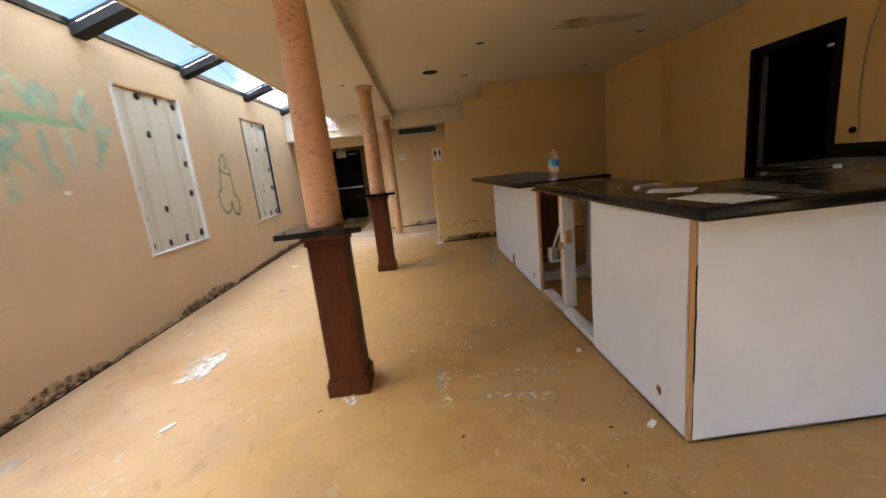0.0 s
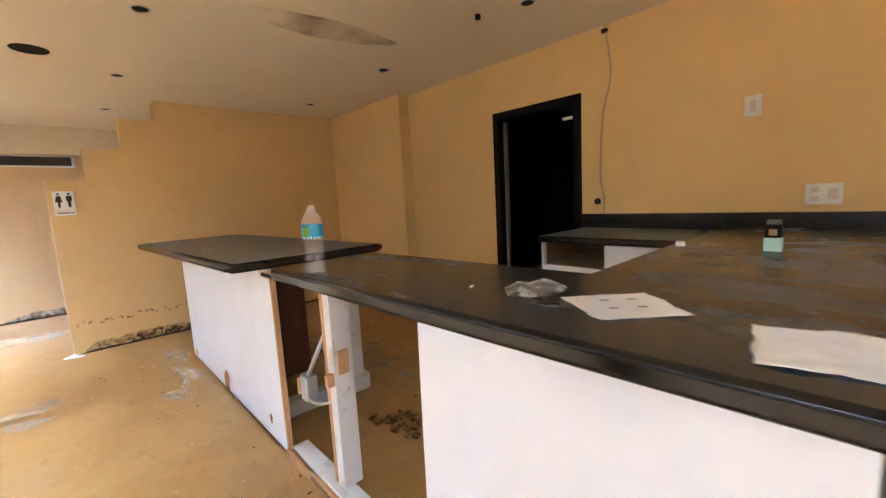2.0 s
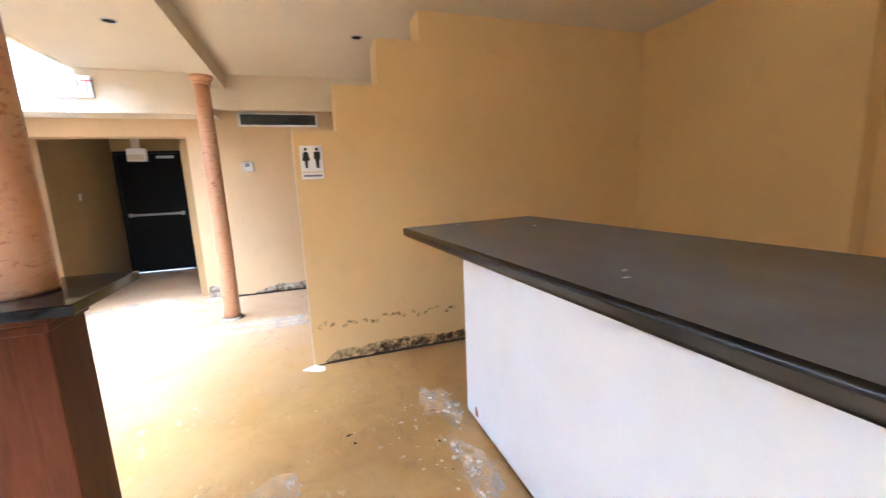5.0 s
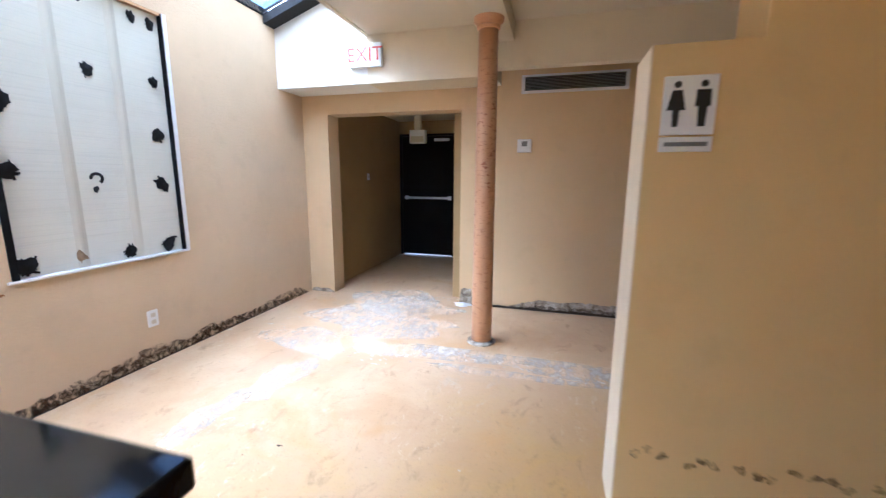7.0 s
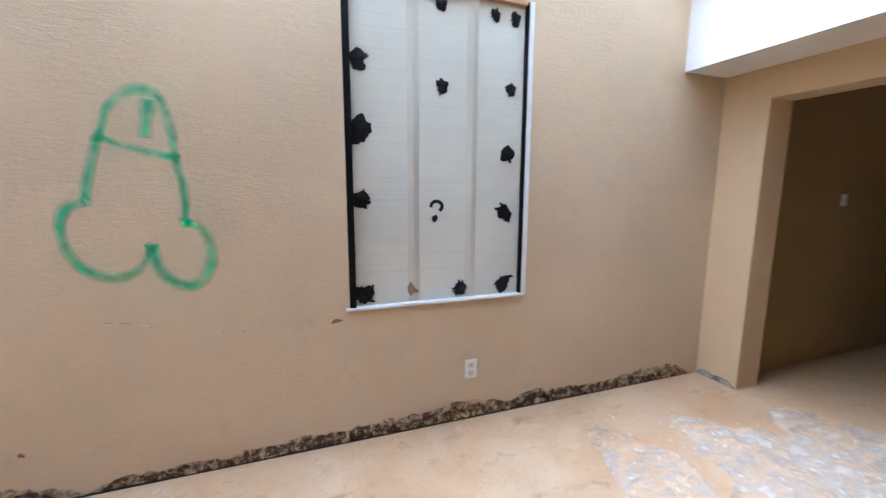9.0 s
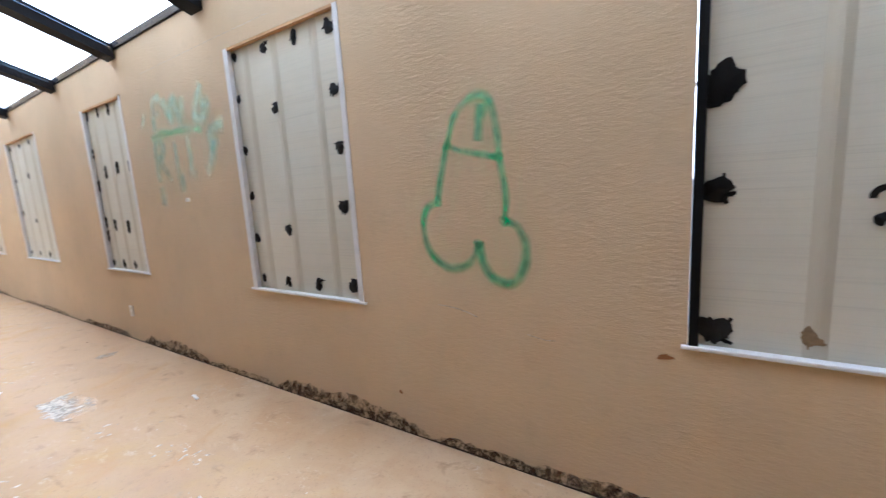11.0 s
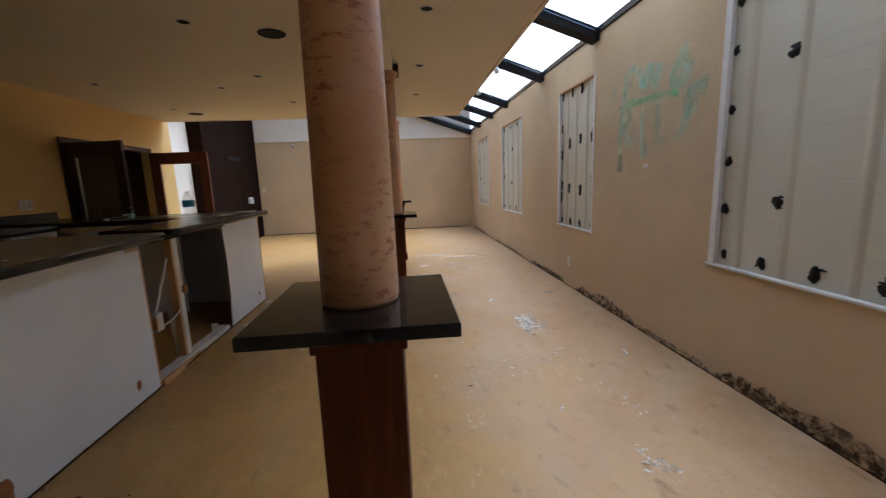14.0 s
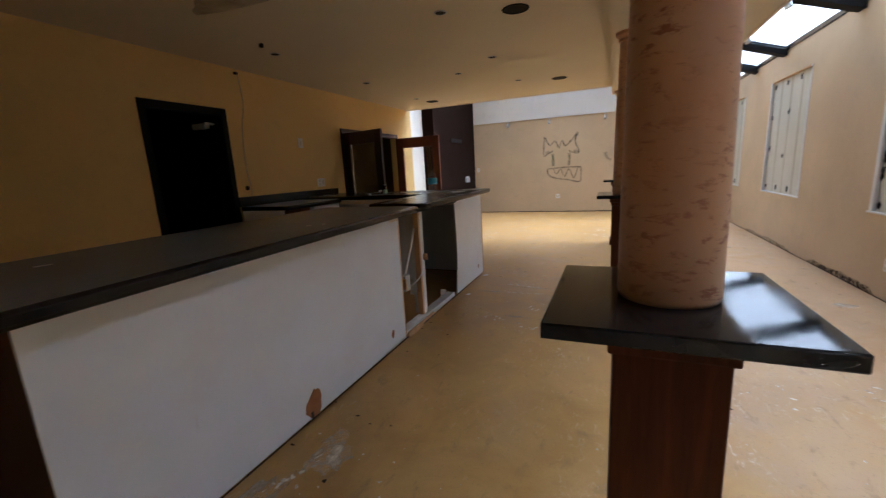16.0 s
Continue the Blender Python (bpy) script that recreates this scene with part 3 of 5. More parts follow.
# unseen rear span, widened to x 3.2 to let in more light
part("top_rail", slope_bar(BACK + 0.03, -0.25, 3.2, 3.3, 0.14), M_ALU, skylight)
for y in RAFTERS:
    x1 = -1.19 if y > -0.2 else 3.2
    part("rafter", slope_bar(y - 0.075, y + 0.075, LEFT + 0.013, x1, 0.12), M_ALU, skylight)
for a, b in zip(RAFTERS, RAFTERS[1:]):
    x1 = -1.19 if b > -0.1 else 3.2
    pane = part("pane", slope_bar(a + 0.076, b - 0.076, LEFT + 0.013, x1, 0.012, -0.03), M_GLASS, skylight)
    pane.visible_shadow = False


# ---- boarded windows ----
def boarded_window(name, y0, y1, seed, dark, seams, spots, label):
    """An opening closed by ribbed metal sheets, stuck at black tar spots; spots are (across, up) in 0..1."""
    w = thing(name, (LEFT, (y0 + y1) / 2, W_LOW), label, "window", "boarded windows", "structure")
    rng = random.Random(seed)
    marks = [0.0] + seams + [1.0]
    width = y1 - y0

    def inside(u, v, d=0.0):
        return (LEFT - 0.032 + d, u, v)
    for a, b in zip(marks, marks[1:]):
        bm = solid((LEFT - 0.06, LEFT - 0.032, y0 + a * width + 0.003, y0 + b * width - 0.003, W_LOW + 0.002, W_HIGH - 0.002))
        part("sheet", bm, M_SHEET, w)
    for s in seams:
        c = y0 + s * width
        part("rib", prism([(LEFT - 0.0319, c - 0.032), (LEFT - 0.0319, c + 0.032), (LEFT - 0.025, c + 0.006), (LEFT - 0.025, c - 0.006)], "z", W_LOW + 0.003, W_HIGH - 0.003), M_RIB, w, "dulled yellowish rib")
    side = M_BLACKTRIM if dark else M_TRIM
    sw = 0.035 if dark else 0.05
    other = 0.013 if dark else 0.04
    part("side_trim", solid((LEFT - 0.03, LEFT + 0.004, y0 + 0.002, y0 + sw, W_LOW + 0.003, W_HIGH - 0.003), bevel=0.003), side, w)
    part("side_trim", solid((LEFT - 0.03, LEFT + 0.004, y1 - other, y1 - 0.002, W_LOW + 0.003, W_HIGH - 0.003), bevel=0.003), side, w)
    part("sill", solid((LEFT - 0.03, LEFT + 0.012, y0 - 0.02, y1 + 0.02, W_LOW - 0.006, W_LOW + 0.010), bevel=0.004), M_TRIM, w, "chipped white sill strip")
    if dark:
        part("side_trim", solid((LEFT - 0.002, LEFT + 0.006, y1 + 0.001, y1 + 0.03, W_LOW, W_HIGH), bevel=0.002), M_TRIM, w, "ragged white plaster edge")
    # brown strip paints the shadow under the head of the opening
    part("head_edge", solid((LEFT - 0.03, LEFT + 0.002, y0 + 0.002, y1 - 0.002, W_HIGH - 0.018, W_HIGH - 0.003)), M_RAWWOOD, w, "brown head strip with the edge shadow put into its colour")
    for k, (u, v, size, brown) in enumerate(spots):
        bm = bmesh.new()
        cu, cv = y0 + u * width, W_LOW + v * (W_HIGH - W_LOW)
        r = size * (0.58 + 0.2 * rng.random())
        blotch(cu, cv, r, r * (0.9 + 0.4 * rng.random()), inside, 0.004, seed * 50 + k, bm, 0.5, 0.010)
        for j in range(5):
            a, q = rng.uniform(0, 2 * math.pi), rng.uniform(0.9, 1.5) * r
            stroke([(cu, cv), (cu + 0.6 * q * math.cos(a), cv + 0.6 * q * math.sin(a)), (cu + q * math.cos(a + 0.2), cv + q * math.sin(a + 0.2))], 0.30 * r, inside, 0.0045, bm)
        blotch(cu + r * rng.uniform(-0.5, 0.5), cv - r * rng.uniform(0.3, 0.8), r * 0.35, r * 0.5, inside, 0.0035, seed * 77 + k, bm, 1.0, 0.004)
        if rng.random() < 0.5:
            blotch(cu + r * rng.uniform(-1.0, 1.0), cv + r * rng.uniform(0.3, 1.0), r * 0.7, r * 0.25, inside, 0.003, seed * 91 + k, bm, 1.2, 0.003)
        part("tar_spot", bm, M_TARBROWN if brown else M_TAR, w)
    if dark:
        ring = [(y0 + 0.478 * width + 0.032 * math.cos(a), W_LOW + 0.325 * (W_HIGH - W_LOW) + 0.028 * math.sin(a)) for a in (math.radians(190 - 25 * k) for k in range(11))]
        part("tar_spot", stroke(ring, 0.02, inside, 0.005), M_TAR, w, "broken ring of black tar")
    return w


SPOTS_1 = [(0.07, 0.965, 0.06, 0), (0.075, 0.765, 0.068, 0), (0.075, 0.56, 0.075, 0), (0.07, 0.35, 0.062, 0), (0.08, 0.045, 0.068, 0), (0.50, 0.955, 0.05, 0), (0.81, 0.95, 0.045, 0), (0.93, 0.945, 0.045, 0),
           (0.51, 0.71, 0.062, 0), (0.91, 0.72, 0.05, 0), (0.90, 0.506, 0.062, 0), (0.89, 0.30, 0.072, 0), (0.468, 0.285, 0.024, 0), (0.34, 0.048, 0.048, 1), (0.62, 0.037, 0.052, 0), (0.89, 0.04, 0.075, 0)]
SPOTS_2 = [(0.07, 0.965, 0.028, 0), (0.36, 0.955, 0.035, 0), (0.63, 0.955, 0.035, 0), (0.90, 0.945, 0.04, 0), (0.06, 0.80, 0.026, 0), (0.41, 0.73, 0.034, 0), (0.90, 0.745, 0.042, 0), (0.06, 0.595, 0.032, 0), (0.90, 0.55, 0.036, 0),
           (0.07, 0.405, 0.028, 0), (0.89, 0.345, 0.042, 0), (0.40, 0.26, 0.03, 0), (0.07, 0.225, 0.032, 0), (0.09, 0.05, 0.032, 0), (0.34, 0.045, 0.034, 0), (0.62, 0.045, 0.036, 0), (0.91, 0.055, 0.044, 0)]
SPOTS_3 = [(0.08, 0.95, 0.025, 0), (0.36, 0.95, 0.026, 0), (0.62, 0.95, 0.03, 0), (0.92, 0.94, 0.025, 0), (0.06, 0.72, 0.025, 0), (0.92, 0.73, 0.03, 0), (0.30, 0.60, 0.03, 0), (0.60, 0.61, 0.03, 0), (0.90, 0.61, 0.034, 0), (0.06, 0.52, 0.028, 0),
           (0.92, 0.34, 0.035, 0), (0.92, 0.26, 0.03, 0), (0.07, 0.29, 0.026, 0), (0.30, 0.27, 0.03, 0), (0.62, 0.26, 0.03, 0), (0.06, 0.2, 0.03, 0), (0.08, 0.04, 0.034, 0), (0.35, 0.04, 0.034, 0), (0.62, 0.04, 0.034, 0), (0.92, 0.05, 0.036, 0)]
SPOTS_4 = [(0.08, 0.95, 0.03, 0), (0.40, 0.95, 0.03, 0), (0.72, 0.95, 0.03, 0), (0.94, 0.95, 0.03, 0), (0.06, 0.68, 0.03, 0), (0.5, 0.70, 0.03, 0), (0.94, 0.70, 0.03, 0), (0.06, 0.4, 0.03, 0), (0.45, 0.33, 0.03, 0), (0.94, 0.42, 0.03, 0),
           (0.06, 0.05, 0.03, 0), (0.36, 0.05, 0.03, 0), (0.66, 0.05, 0.03, 0), (0.94, 0.05, 0.03, 0)]
SPOTS_3 = [(u, v + dv, s * 1.6, b) for u, v, s, b in SPOTS_3 for dv in ((0.0, 0.032) if v > 0.1 else (0.0,))]
SPOTS_4 = [(u, v, s * 1.7, b) for u, v, s, b in SPOTS_4]
SPOTS_2 = [(u, v, s * 1.35, b) for u, v, s, b in SPOTS_2]
boarded_window(*WINDOWS[0], 3, True, [0.35, 0.68], SPOTS_1, "black-edged window opening closed with off-white ribbed metal sheets")
boarded_window(*WINDOWS[1], 5, False, [0.18, 0.45, 0.78], SPOTS_2, "white-trimmed window boarded with off-white ribbed sheets and tar spots")
boarded_window(*WINDOWS[2], 7, False, [0.22, 0.48, 0.76], SPOTS_3, "white-trimmed window boarded with sheets and many small tar spots")
boarded_window(*WINDOWS[3], 9, False, [0.25, 0.5, 0.75], SPOTS_4, "wide white-trimmed window boarded with off-white sheets")
boarded_window(*WINDOWS[4], 11, False, [0.25, 0.5, 0.75], SPOTS_4, "white-trimmed boarded window near the back corner")


# ---- columns ----
def column_with_pedestal(cx, cy):
    c = thing("column", (cx, cy, 0), "peach marbled round column on a reddish wooden pedestal with black plate", "column", "columns under the beam")
    h = 0.107
    ped = part("pedestal", solid((cx - h, cx + h, cy - h, cy + h, 0.11, 0.99), bevel=0.004), M_MAHOGANY, c, "reddish-brown stained wooden pedestal")
    part("plinth", solid((cx - 0.128, cx + 0.128, cy - 0.128, cy + 0.128, 0.0, 0.095), (cx - 0.117, cx + 0.117, cy - 0.117, cy + 0.117, 0.095, 0.12), bevel=0.004), M_MAHOGANY, ped)
    part("neck_moulding", solid((cx - 0.118, cx + 0.118, cy - 0.118, cy + 0.118, 0.955, 0.985), (cx - 0.130, cx + 0.130, cy - 0.130, cy + 0.130, 0.985, 1.026), bevel=0.006), M_MAHOGANY, ped)
    part("plate", solid((cx - 0.237, cx + 0.237, cy - 0.235, cy + 0.235, 1.026, 1.058), bevel=0.004), M_SLATE, c, "polished black stone plate")
    prof = [(0.098, 1.0585), (0.101, 1.07), (0.100, 1.2), (0.097, 1.5), (0.092, 1.9), (0.085, 2.25), (0.083, 2.33)]
    part("shaft", lathe(prof, cx, cy, 40), M_COLUMN, c, "", True)
    part("capital", lathe([(0.083, 2.33), (0.096, 2.335), (0.098, 2.35), (0.088, 2.357), (0.10, 2.37), (0.118, 2.385), (0.120, 2.409)], cx, cy, 40), M_COLUMN, c)
    return c


PX = 0.05
ped = column_with_pedestal(PX, 6.263)
for y in (3.225, 0.16):
    copy_thing(ped, Matrix.Translation((PX, y, 0)))
col = thing("column", (0.072, 9.26, 0), "slender peach marbled column standing on the floor", "column", "columns under the beam")
part("shaft", lathe([(0.080, 0.012), (0.080, 0.2), (0.078, 1.0), (0.074, 1.7), (0.069, 2.33)], 0.072, 9.26, 36), M_COLUMN, col, "", True)
part("base_ring", lathe([(0.115, 0.0), (0.112, 0.012), (0.092, 0.018), (0.082, 0.02)], 0.072, 9.26, 36), M_BARE, col)
part("capital", lathe([(0.069, 2.33), (0.082, 2.335), (0.085, 2.35), (0.075, 2.357), (0.09, 2.37), (0.106, 2.385), (0.108, 2.409)], 0.072, 9.26, 36), M_COLUMN, col)
green = thing("graffiti", (0.02, 6.18, 1.3), "faint green spray mark on a column", "graffiti")
bm = bmesh.new()
for k in range(4):
    a = math.radians(-125 + 8 * k)
    for z in (1.22 + 0.1 * k, 1.5 + 0.04 * k):
        blotch(0, 0, 0.012, 0.06, lambda u, v, d, a=a, z=z: (PX + (0.1005 + d) * math.cos(a + u * 9), 6.27 + (0.1005 + d) * math.sin(a + u * 9), z + v), 0.001, 300 + k, bm)
part("paint_mark", bm, M_TEAL, green)

# ---- bar: bases ----
FX = 1.695
near = thing("bar_base", (2.6, 2.9, 0), "white panelled bar base with an open section showing its frame", "bar base")
bm = bmesh.new()
cols, rows_n = 10, 8
grid = [[bm.verts.new((FX - 0.012 * max(0, (i / cols) - 0.75) * 4 * math.sin(3.1 * j / rows_n), 2.375 + (3.318 - 2.375) * i / cols - (0.012 * math.sin(2.6 * j / rows_n) if i == cols else 0), 0.015 + 1.02 * j / rows_n)) for j in range(rows_n + 1)] for i in range(cols + 1)]
for i in range(cols):
    for j in range(rows_n):
        bm.faces.new((grid[i][j], grid[i][j + 1], grid[i + 1][j + 1], grid[i + 1][j]))
ext = bmesh.ops.extrude_face_region(bm, geom=list(bm.faces))
bmesh.ops.translate(bm, verts=[v for v in ext["geom"] if isinstance(v, bmesh.types.BMVert)], vec=(0.014, 0, 0))
bmesh.ops.recalc_face_normals(bm, faces=list(bm.faces))
front = part("front_panel", bm, M_PANEL, near, "glossy white panel, warped at its free edge")
part("end_panel", solid((1.718, 3.96, 2.352, 2.368, 0.012, 1.035), bevel=0.002), M_PANEL, near, "glossy white end panel")
part("corner_strip", solid((1.694, 1.714, 2.353, 2.367, 0.01, 1.035), bevel=0.002), M_RAWWOOD, near, "bare orange timber corner strip")
bm = bmesh.new()
stroke([(1.7155, 0.30), (1.7165, 0.42), (1.7150, 0.52), (1.7175, 0.60), (1.7155, 0.70), (1.7165, 0.83)], 0.010, lambda u, v, d: (u, 2.3515 - d, v), 0.001, bm)
stroke([(1.7150, 0.02), (1.7158, 0.15), (1.7150, 0.30)], 0.005, lambda u, v, d: (u, 2.3515 - d, v), 0.001, bm)
part("cracked_gap", bm, M_CREVICE, near)
part("substrate", solid((1.712, 2.22, 2.385, 3.36, 0.991, 1.036), (2.22, 4.0, 2.385, 3.03, 0.991, 1.036), bevel=0.002), M_PLYEDGE, near, "cream plywood layer under the worktop")
part("sill_plate", solid((FX + 0.02, FX + 0.11, 3.36, 4.51, 0.0, 0.042), bevel=0.003), M_WHITEWOOD, near, "white painted floor plate")
part("sill_edge", solid((FX + 0.002, FX + 0.019, 3.95, 4.51, 0.0, 0.028), bevel=0.002), M_RAWWOOD, near, "splintered bare timber edge")
part("stud", solid((1.748, 1.845, 3.99, 4.05, 0.043, 1.013), bevel=0.003), M_WHITEWOOD, near, "white painted upright stud")
part("stud_edge", solid((1.748, 1.80, 4.051, 4.08, 0.043, 1.013), bevel=0.002), M_RAWWOOD, near, "bare timber half of the stud")
part("stud_block", solid((1.765, 1.815, 3.974, 3.989, 0.60, 0.71), bevel=0.002), M_RAWWOOD, near, "bare timber block on the stud")
part("stud_block", solid((1.71, 1.748, 3.99, 4.02, 0.55, 0.61), bevel=0.006), M_RAWWOOD, near, "broken timber block on the stud")
part("sill_splinter", prism([(1.672, 4.40), (1.68, 4.5), (1.692, 4.5), (1.69, 4.28), (1.684, 4.22)], "z", 0.0, 0.05, 0.002), M_RAWWOOD, near, "splintered bare timber strip")
part("rear_post", solid((2.14, 2.22, 3.36, 3.44, 0.0, 0.99), bevel=0.003), M_WHITEWOOD, near, "white painted rear post")
part("inner_panel", solid((2.26, 3.2, 3.0, 3.016, 0.10, 0.99)), M_PANEL, near)
for y, z, r in ((2.565, 0.138, 0.02),):
    part("knot_hole", blotch(y, z, r, r * 1.2, lambda u, v, d: (FX - 0.001 - d, u, v), 0.001, 31, None, 0.3), M_STAINPATCH, near, "round brown hole plug")

far = thing("bar_base", (1.95, 5.6, 0), "white panelled bar base with bare timber edges", "bar base")
fp = part("front_panel", solid((FX, FX + 0.016, 4.532, 6.735, 0.012, 1.045), bevel=0.002), M_PANEL, far, "glossy white panel with brown hole plugs")
part("panel_edge", solid((FX + 0.001, FX + 0.03, 4.516, 4.531, 0.012, 0.99), bevel=0.002), M_RAWWOOD, far, "bare orange timber edge")
part("substrate", solid((1.713, 2.25, 4.535, 6.70, 0.991, 1.045), bevel=0.002), M_PLYEDGE, far, "cream plywood layer under the worktop")
# added panel, coloured dark so that this end looks black
part("end_panel", solid((FX + 0.017, 2.2, 6.705, 6.733, 0.0, 0.99), bevel=0.002), M_DARKWOOD, far, "dark brown panel added to fill the bar's dark end")
part("inner_board", solid((FX + 0.03, 2.20, 5.28, 5.30, 0.10, 0.99), bevel=0.002), M_BROWNBOARD, far, "brown plywood board")
part("rear_post", solid((2.33, 2.42, 4.88, 4.97, 0.0, 1.045), bevel=0.003), M_WHITEWOOD, far, "white painted rear post")
part("post_foot", solid((2.30, 2.45, 4.85, 5.0, 0.0, 0.115), bevel=0.006), M_WHITEWOOD, far)
part("bottom_rail", solid((FX + 0.03, 2.299, 4.88, 4.97, 0.0, 0.10), bevel=0.003), M_WHITEWOOD, far, "white painted bottom rail")
part("rear_post", solid((2.14, 2.225, 6.55, 6.64, 0.0, 0.99), bevel=0.003), M_WHITEWOOD, far)
for k, (y, z, ry, rz) in enumerate(((5.64, 0.085, 0.06, 0.085), (4.735, 0.13, 0.022, 0.03), (6.60, 0.065, 0.02, 0.028))):
    part("hole_plug", blotch(y, z, ry, rz, lambda u, v, d: (FX - 0.0005 - d, u, v), 0.001, 41 + k, None, 0.35), M_STAINPATCH, far, "rust-brown core where the laminate broke away")
part("laminate_tear", solid((FX - 0.002, FX, 5.655, 5.675, 0.0, 0.05)), M_CREVICE, far)

bm = bmesh.new()
strip(2.36, 6.72, 0.006, 0.018, lambda u, v, d: (FX - 0.001 - 0.5 * v, u, 0.0005 + v), 0, 51, 0.03, 0.0, bm)
strip(1.7, 3.98, 0.006, 0.016, lambda u, v, d: (u, 2.351 - 0.5 * v, 0.0005 + v), 0, 52, 0.03, 0.0, bm)
single("sealant_residue", bm, M_CREVICE, "torn black sealant line at the foot of the bar", "sealant", "", "stuff")

# ---- bar: worktops ----
def worktop(outline, z0, z1, material, label):
    """A thick slab with rounded edges."""
    w = thing("worktop", (outline[0][0], outline[0][1], z0), label, "worktop")
    part("slab", prism(outline, "z", z0, z1, 0.015, 4), material, w, "", "edges")
    return w


def broken_worktop(outline, end_y, z0, z1, material, label):
    """A slab with rounded long edges and a rough broken end at the side of end_y."""
    w = thing("worktop", (outline[0][0], outline[0][1], z0), label, "worktop")
    bm = prism(outline, "z", z0, z1)
    keep = [e for e in bm.edges if max(v.co.y for v in e.verts) > end_y and abs(e.verts[0].co.z - e.verts[1].co.z) < 0.01]
    bmesh.ops.bevel(bm, geom=keep, offset=0.014, segments=4, affect="EDGES", profile=0.5)
    part("slab", bm, material, w, "", "edges")
    rng = random.Random(12)
    crust = bmesh.new()
    low = [p for p in outline if p[1] < end_y]
    for (ax, ay), (bx, by) in zip(low, low[1:]):
        for k in range(9):
            q = (k + rng.random()) / 9
            x, y, h = ax + (bx - ax) * q, ay + (by - ay) * q, rng.uniform(0.006, 0.022)
            zc = rng.uniform(z0 + 0.004, z1 - h - 0.004)
            box(crust, x - rng.uniform(0.01, 0.03), x + rng.uniform(0.01, 0.03), y - rng.uniform(0.001, 0.004), y + 0.006, zc, zc + h)
    part("broken_edge", crust, M_CREVICE, w, "rough unpolished broken edge")
    return w


worktop([(1.63, 2.19), (4.016, 2.19), (4.016, 3.02), (2.2, 3.02), (2.16, 4.215), (1.64, 4.25), (1.595, 4.21), (1.602, 3.0), (1.618, 2.20)], 1.037, 1.09, M_GRANITE_POLISHED,
        "dusty polished black stone worktop turning towards the wall")
worktop([(3.34, 3.022), (4.016, 3.022), (4.016, 3.975), (3.34, 3.975)], 1.016, 1.062, M_GRANITE, "dusty black stone worktop along the wall")
rng = random.Random(31)
ragged_end = [(2.41 - 0.06 * k, 4.512 + rng.uniform(-0.004, 0.007)) for k in range(1, 15)]
broken_worktop([(1.40, 6.88), (2.28, 7.01), (2.41, 4.54)] + ragged_end + [(1.513, 4.53)], 4.6, 1.046, 1.094, M_GRANITE,
        "dusty black stone worktop slab with a rough broken edge")
ply = thing("plywood_sheet", (1.95, 4.0, 1.022), "bare plywood sheet with a dark edge and orange glue stain", "plywood")
part("board", solid((1.656, 2.2, 3.365, 4.505, 1.014, 1.035), bevel=0.002), M_PLY, ply)
part("edge_strip", solid((1.648, 1.6555, 3.37, 4.50, 1.016, 1.034), bevel=0.002), M_BLACK, ply, "dark stained front edge")
bm = blotch(2.05, 4.33, 0.07, 0.03, lambda u, v, d: (u, v, 1.0352 + d), 0.0008, 61, None, 1.0)
blotch(1.9, 4.31, 0.04, 0.016, lambda u, v, d: (u, v, 1.0352 + d), 0.0008, 62, bm, 1.0)
part("glue_stain", bm, M_STAINPATCH, ply, "orange-brown glue stain")
part("plaster_dab", blotch(2.0, 4.29, 0.06, 0.022, lambda u, v, d: (u, v, 1.0352 + d), 0.0016, 63, None, 1.0), M_FLECK, ply, "white plaster dab")
part("cream_edge", solid((FX - 0.003, FX - 0.0005, 4.53, 4.66, 0.985, 1.045), bevel=0.001), M_PLYEDGE, far, "cream bare edge where the laminate ends")
single("backsplash", solid((3.996, 4.018, 2.215, 3.02, 1.0905, 1.172), (3.996, 4.018, 3.021, 3.985, 1.0625, 1.172), bevel=0.003), M_GRANITE, "black stone upstand along the wall", "backsplash")

# ---- cabinet on the wall side ----
cab = thing("cabinet", (3.7, 3.5, 0), "white drawer cabinet with one drawer missing", "cabinet")
for b in ((3.40, 3.99, 3.955, 3.975, 0.0, 1.015), (3.40, 3.99, 3.50, 3.52, 0.0, 1.015), (3.40, 3.99, 3.03, 3.05, 0.0, 1.015)):
    part("side_panel", solid(b, bevel=0.001), M_PANEL, cab)
part("back_panel", solid((3.975, 3.99, 3.521, 3.954, 0.0, 1.015)), M_PANEL, cab)
part("drawer_rail", solid((3.40, 3.425, 3.521, 3.954, 0.815, 0.85)), M_PANEL, cab)
part("drawer_front", solid((3.385, 3.399, 3.51, 3.97, 0.05, 0.813), bevel=0.003), M_PANEL, cab)
part("drawer_lining", solid((3.43, 3.974, 3.521, 3.525, 0.85, 1.014), (3.43, 3.974, 3.95, 3.954, 0.85, 1.014), (3.426, 3.974, 3.525, 3.95, 0.838, 0.848), (3.966, 3.9745, 3.526, 3.949, 0.849, 1.013)), M_DRAWERWOOD, cab, "bare wooden drawer slot")
dr = part("drawer_front", solid((3.38, 3.399, 3.04, 3.50, 0.86, 1.012), bevel=0.003), M_PANEL, cab)
part("handle", tube([(3.379, 3.34, 0.94), (3.355, 3.33, 0.942), (3.352, 3.275, 0.943), (3.355, 3.22, 0.942), (3.379, 3.21, 0.94)], 0.006), M_CHROME, dr, "brushed metal bow handle", True)
part("drawer_front", solid((3.38, 3.399, 3.04, 3.50, 0.60, 0.852), bevel=0.003), M_PANEL, cab)
part("drawer_front", solid((3.38, 3.399, 3.04, 3.50, 0.08, 0.592), bevel=0.003), M_PANEL, cab)
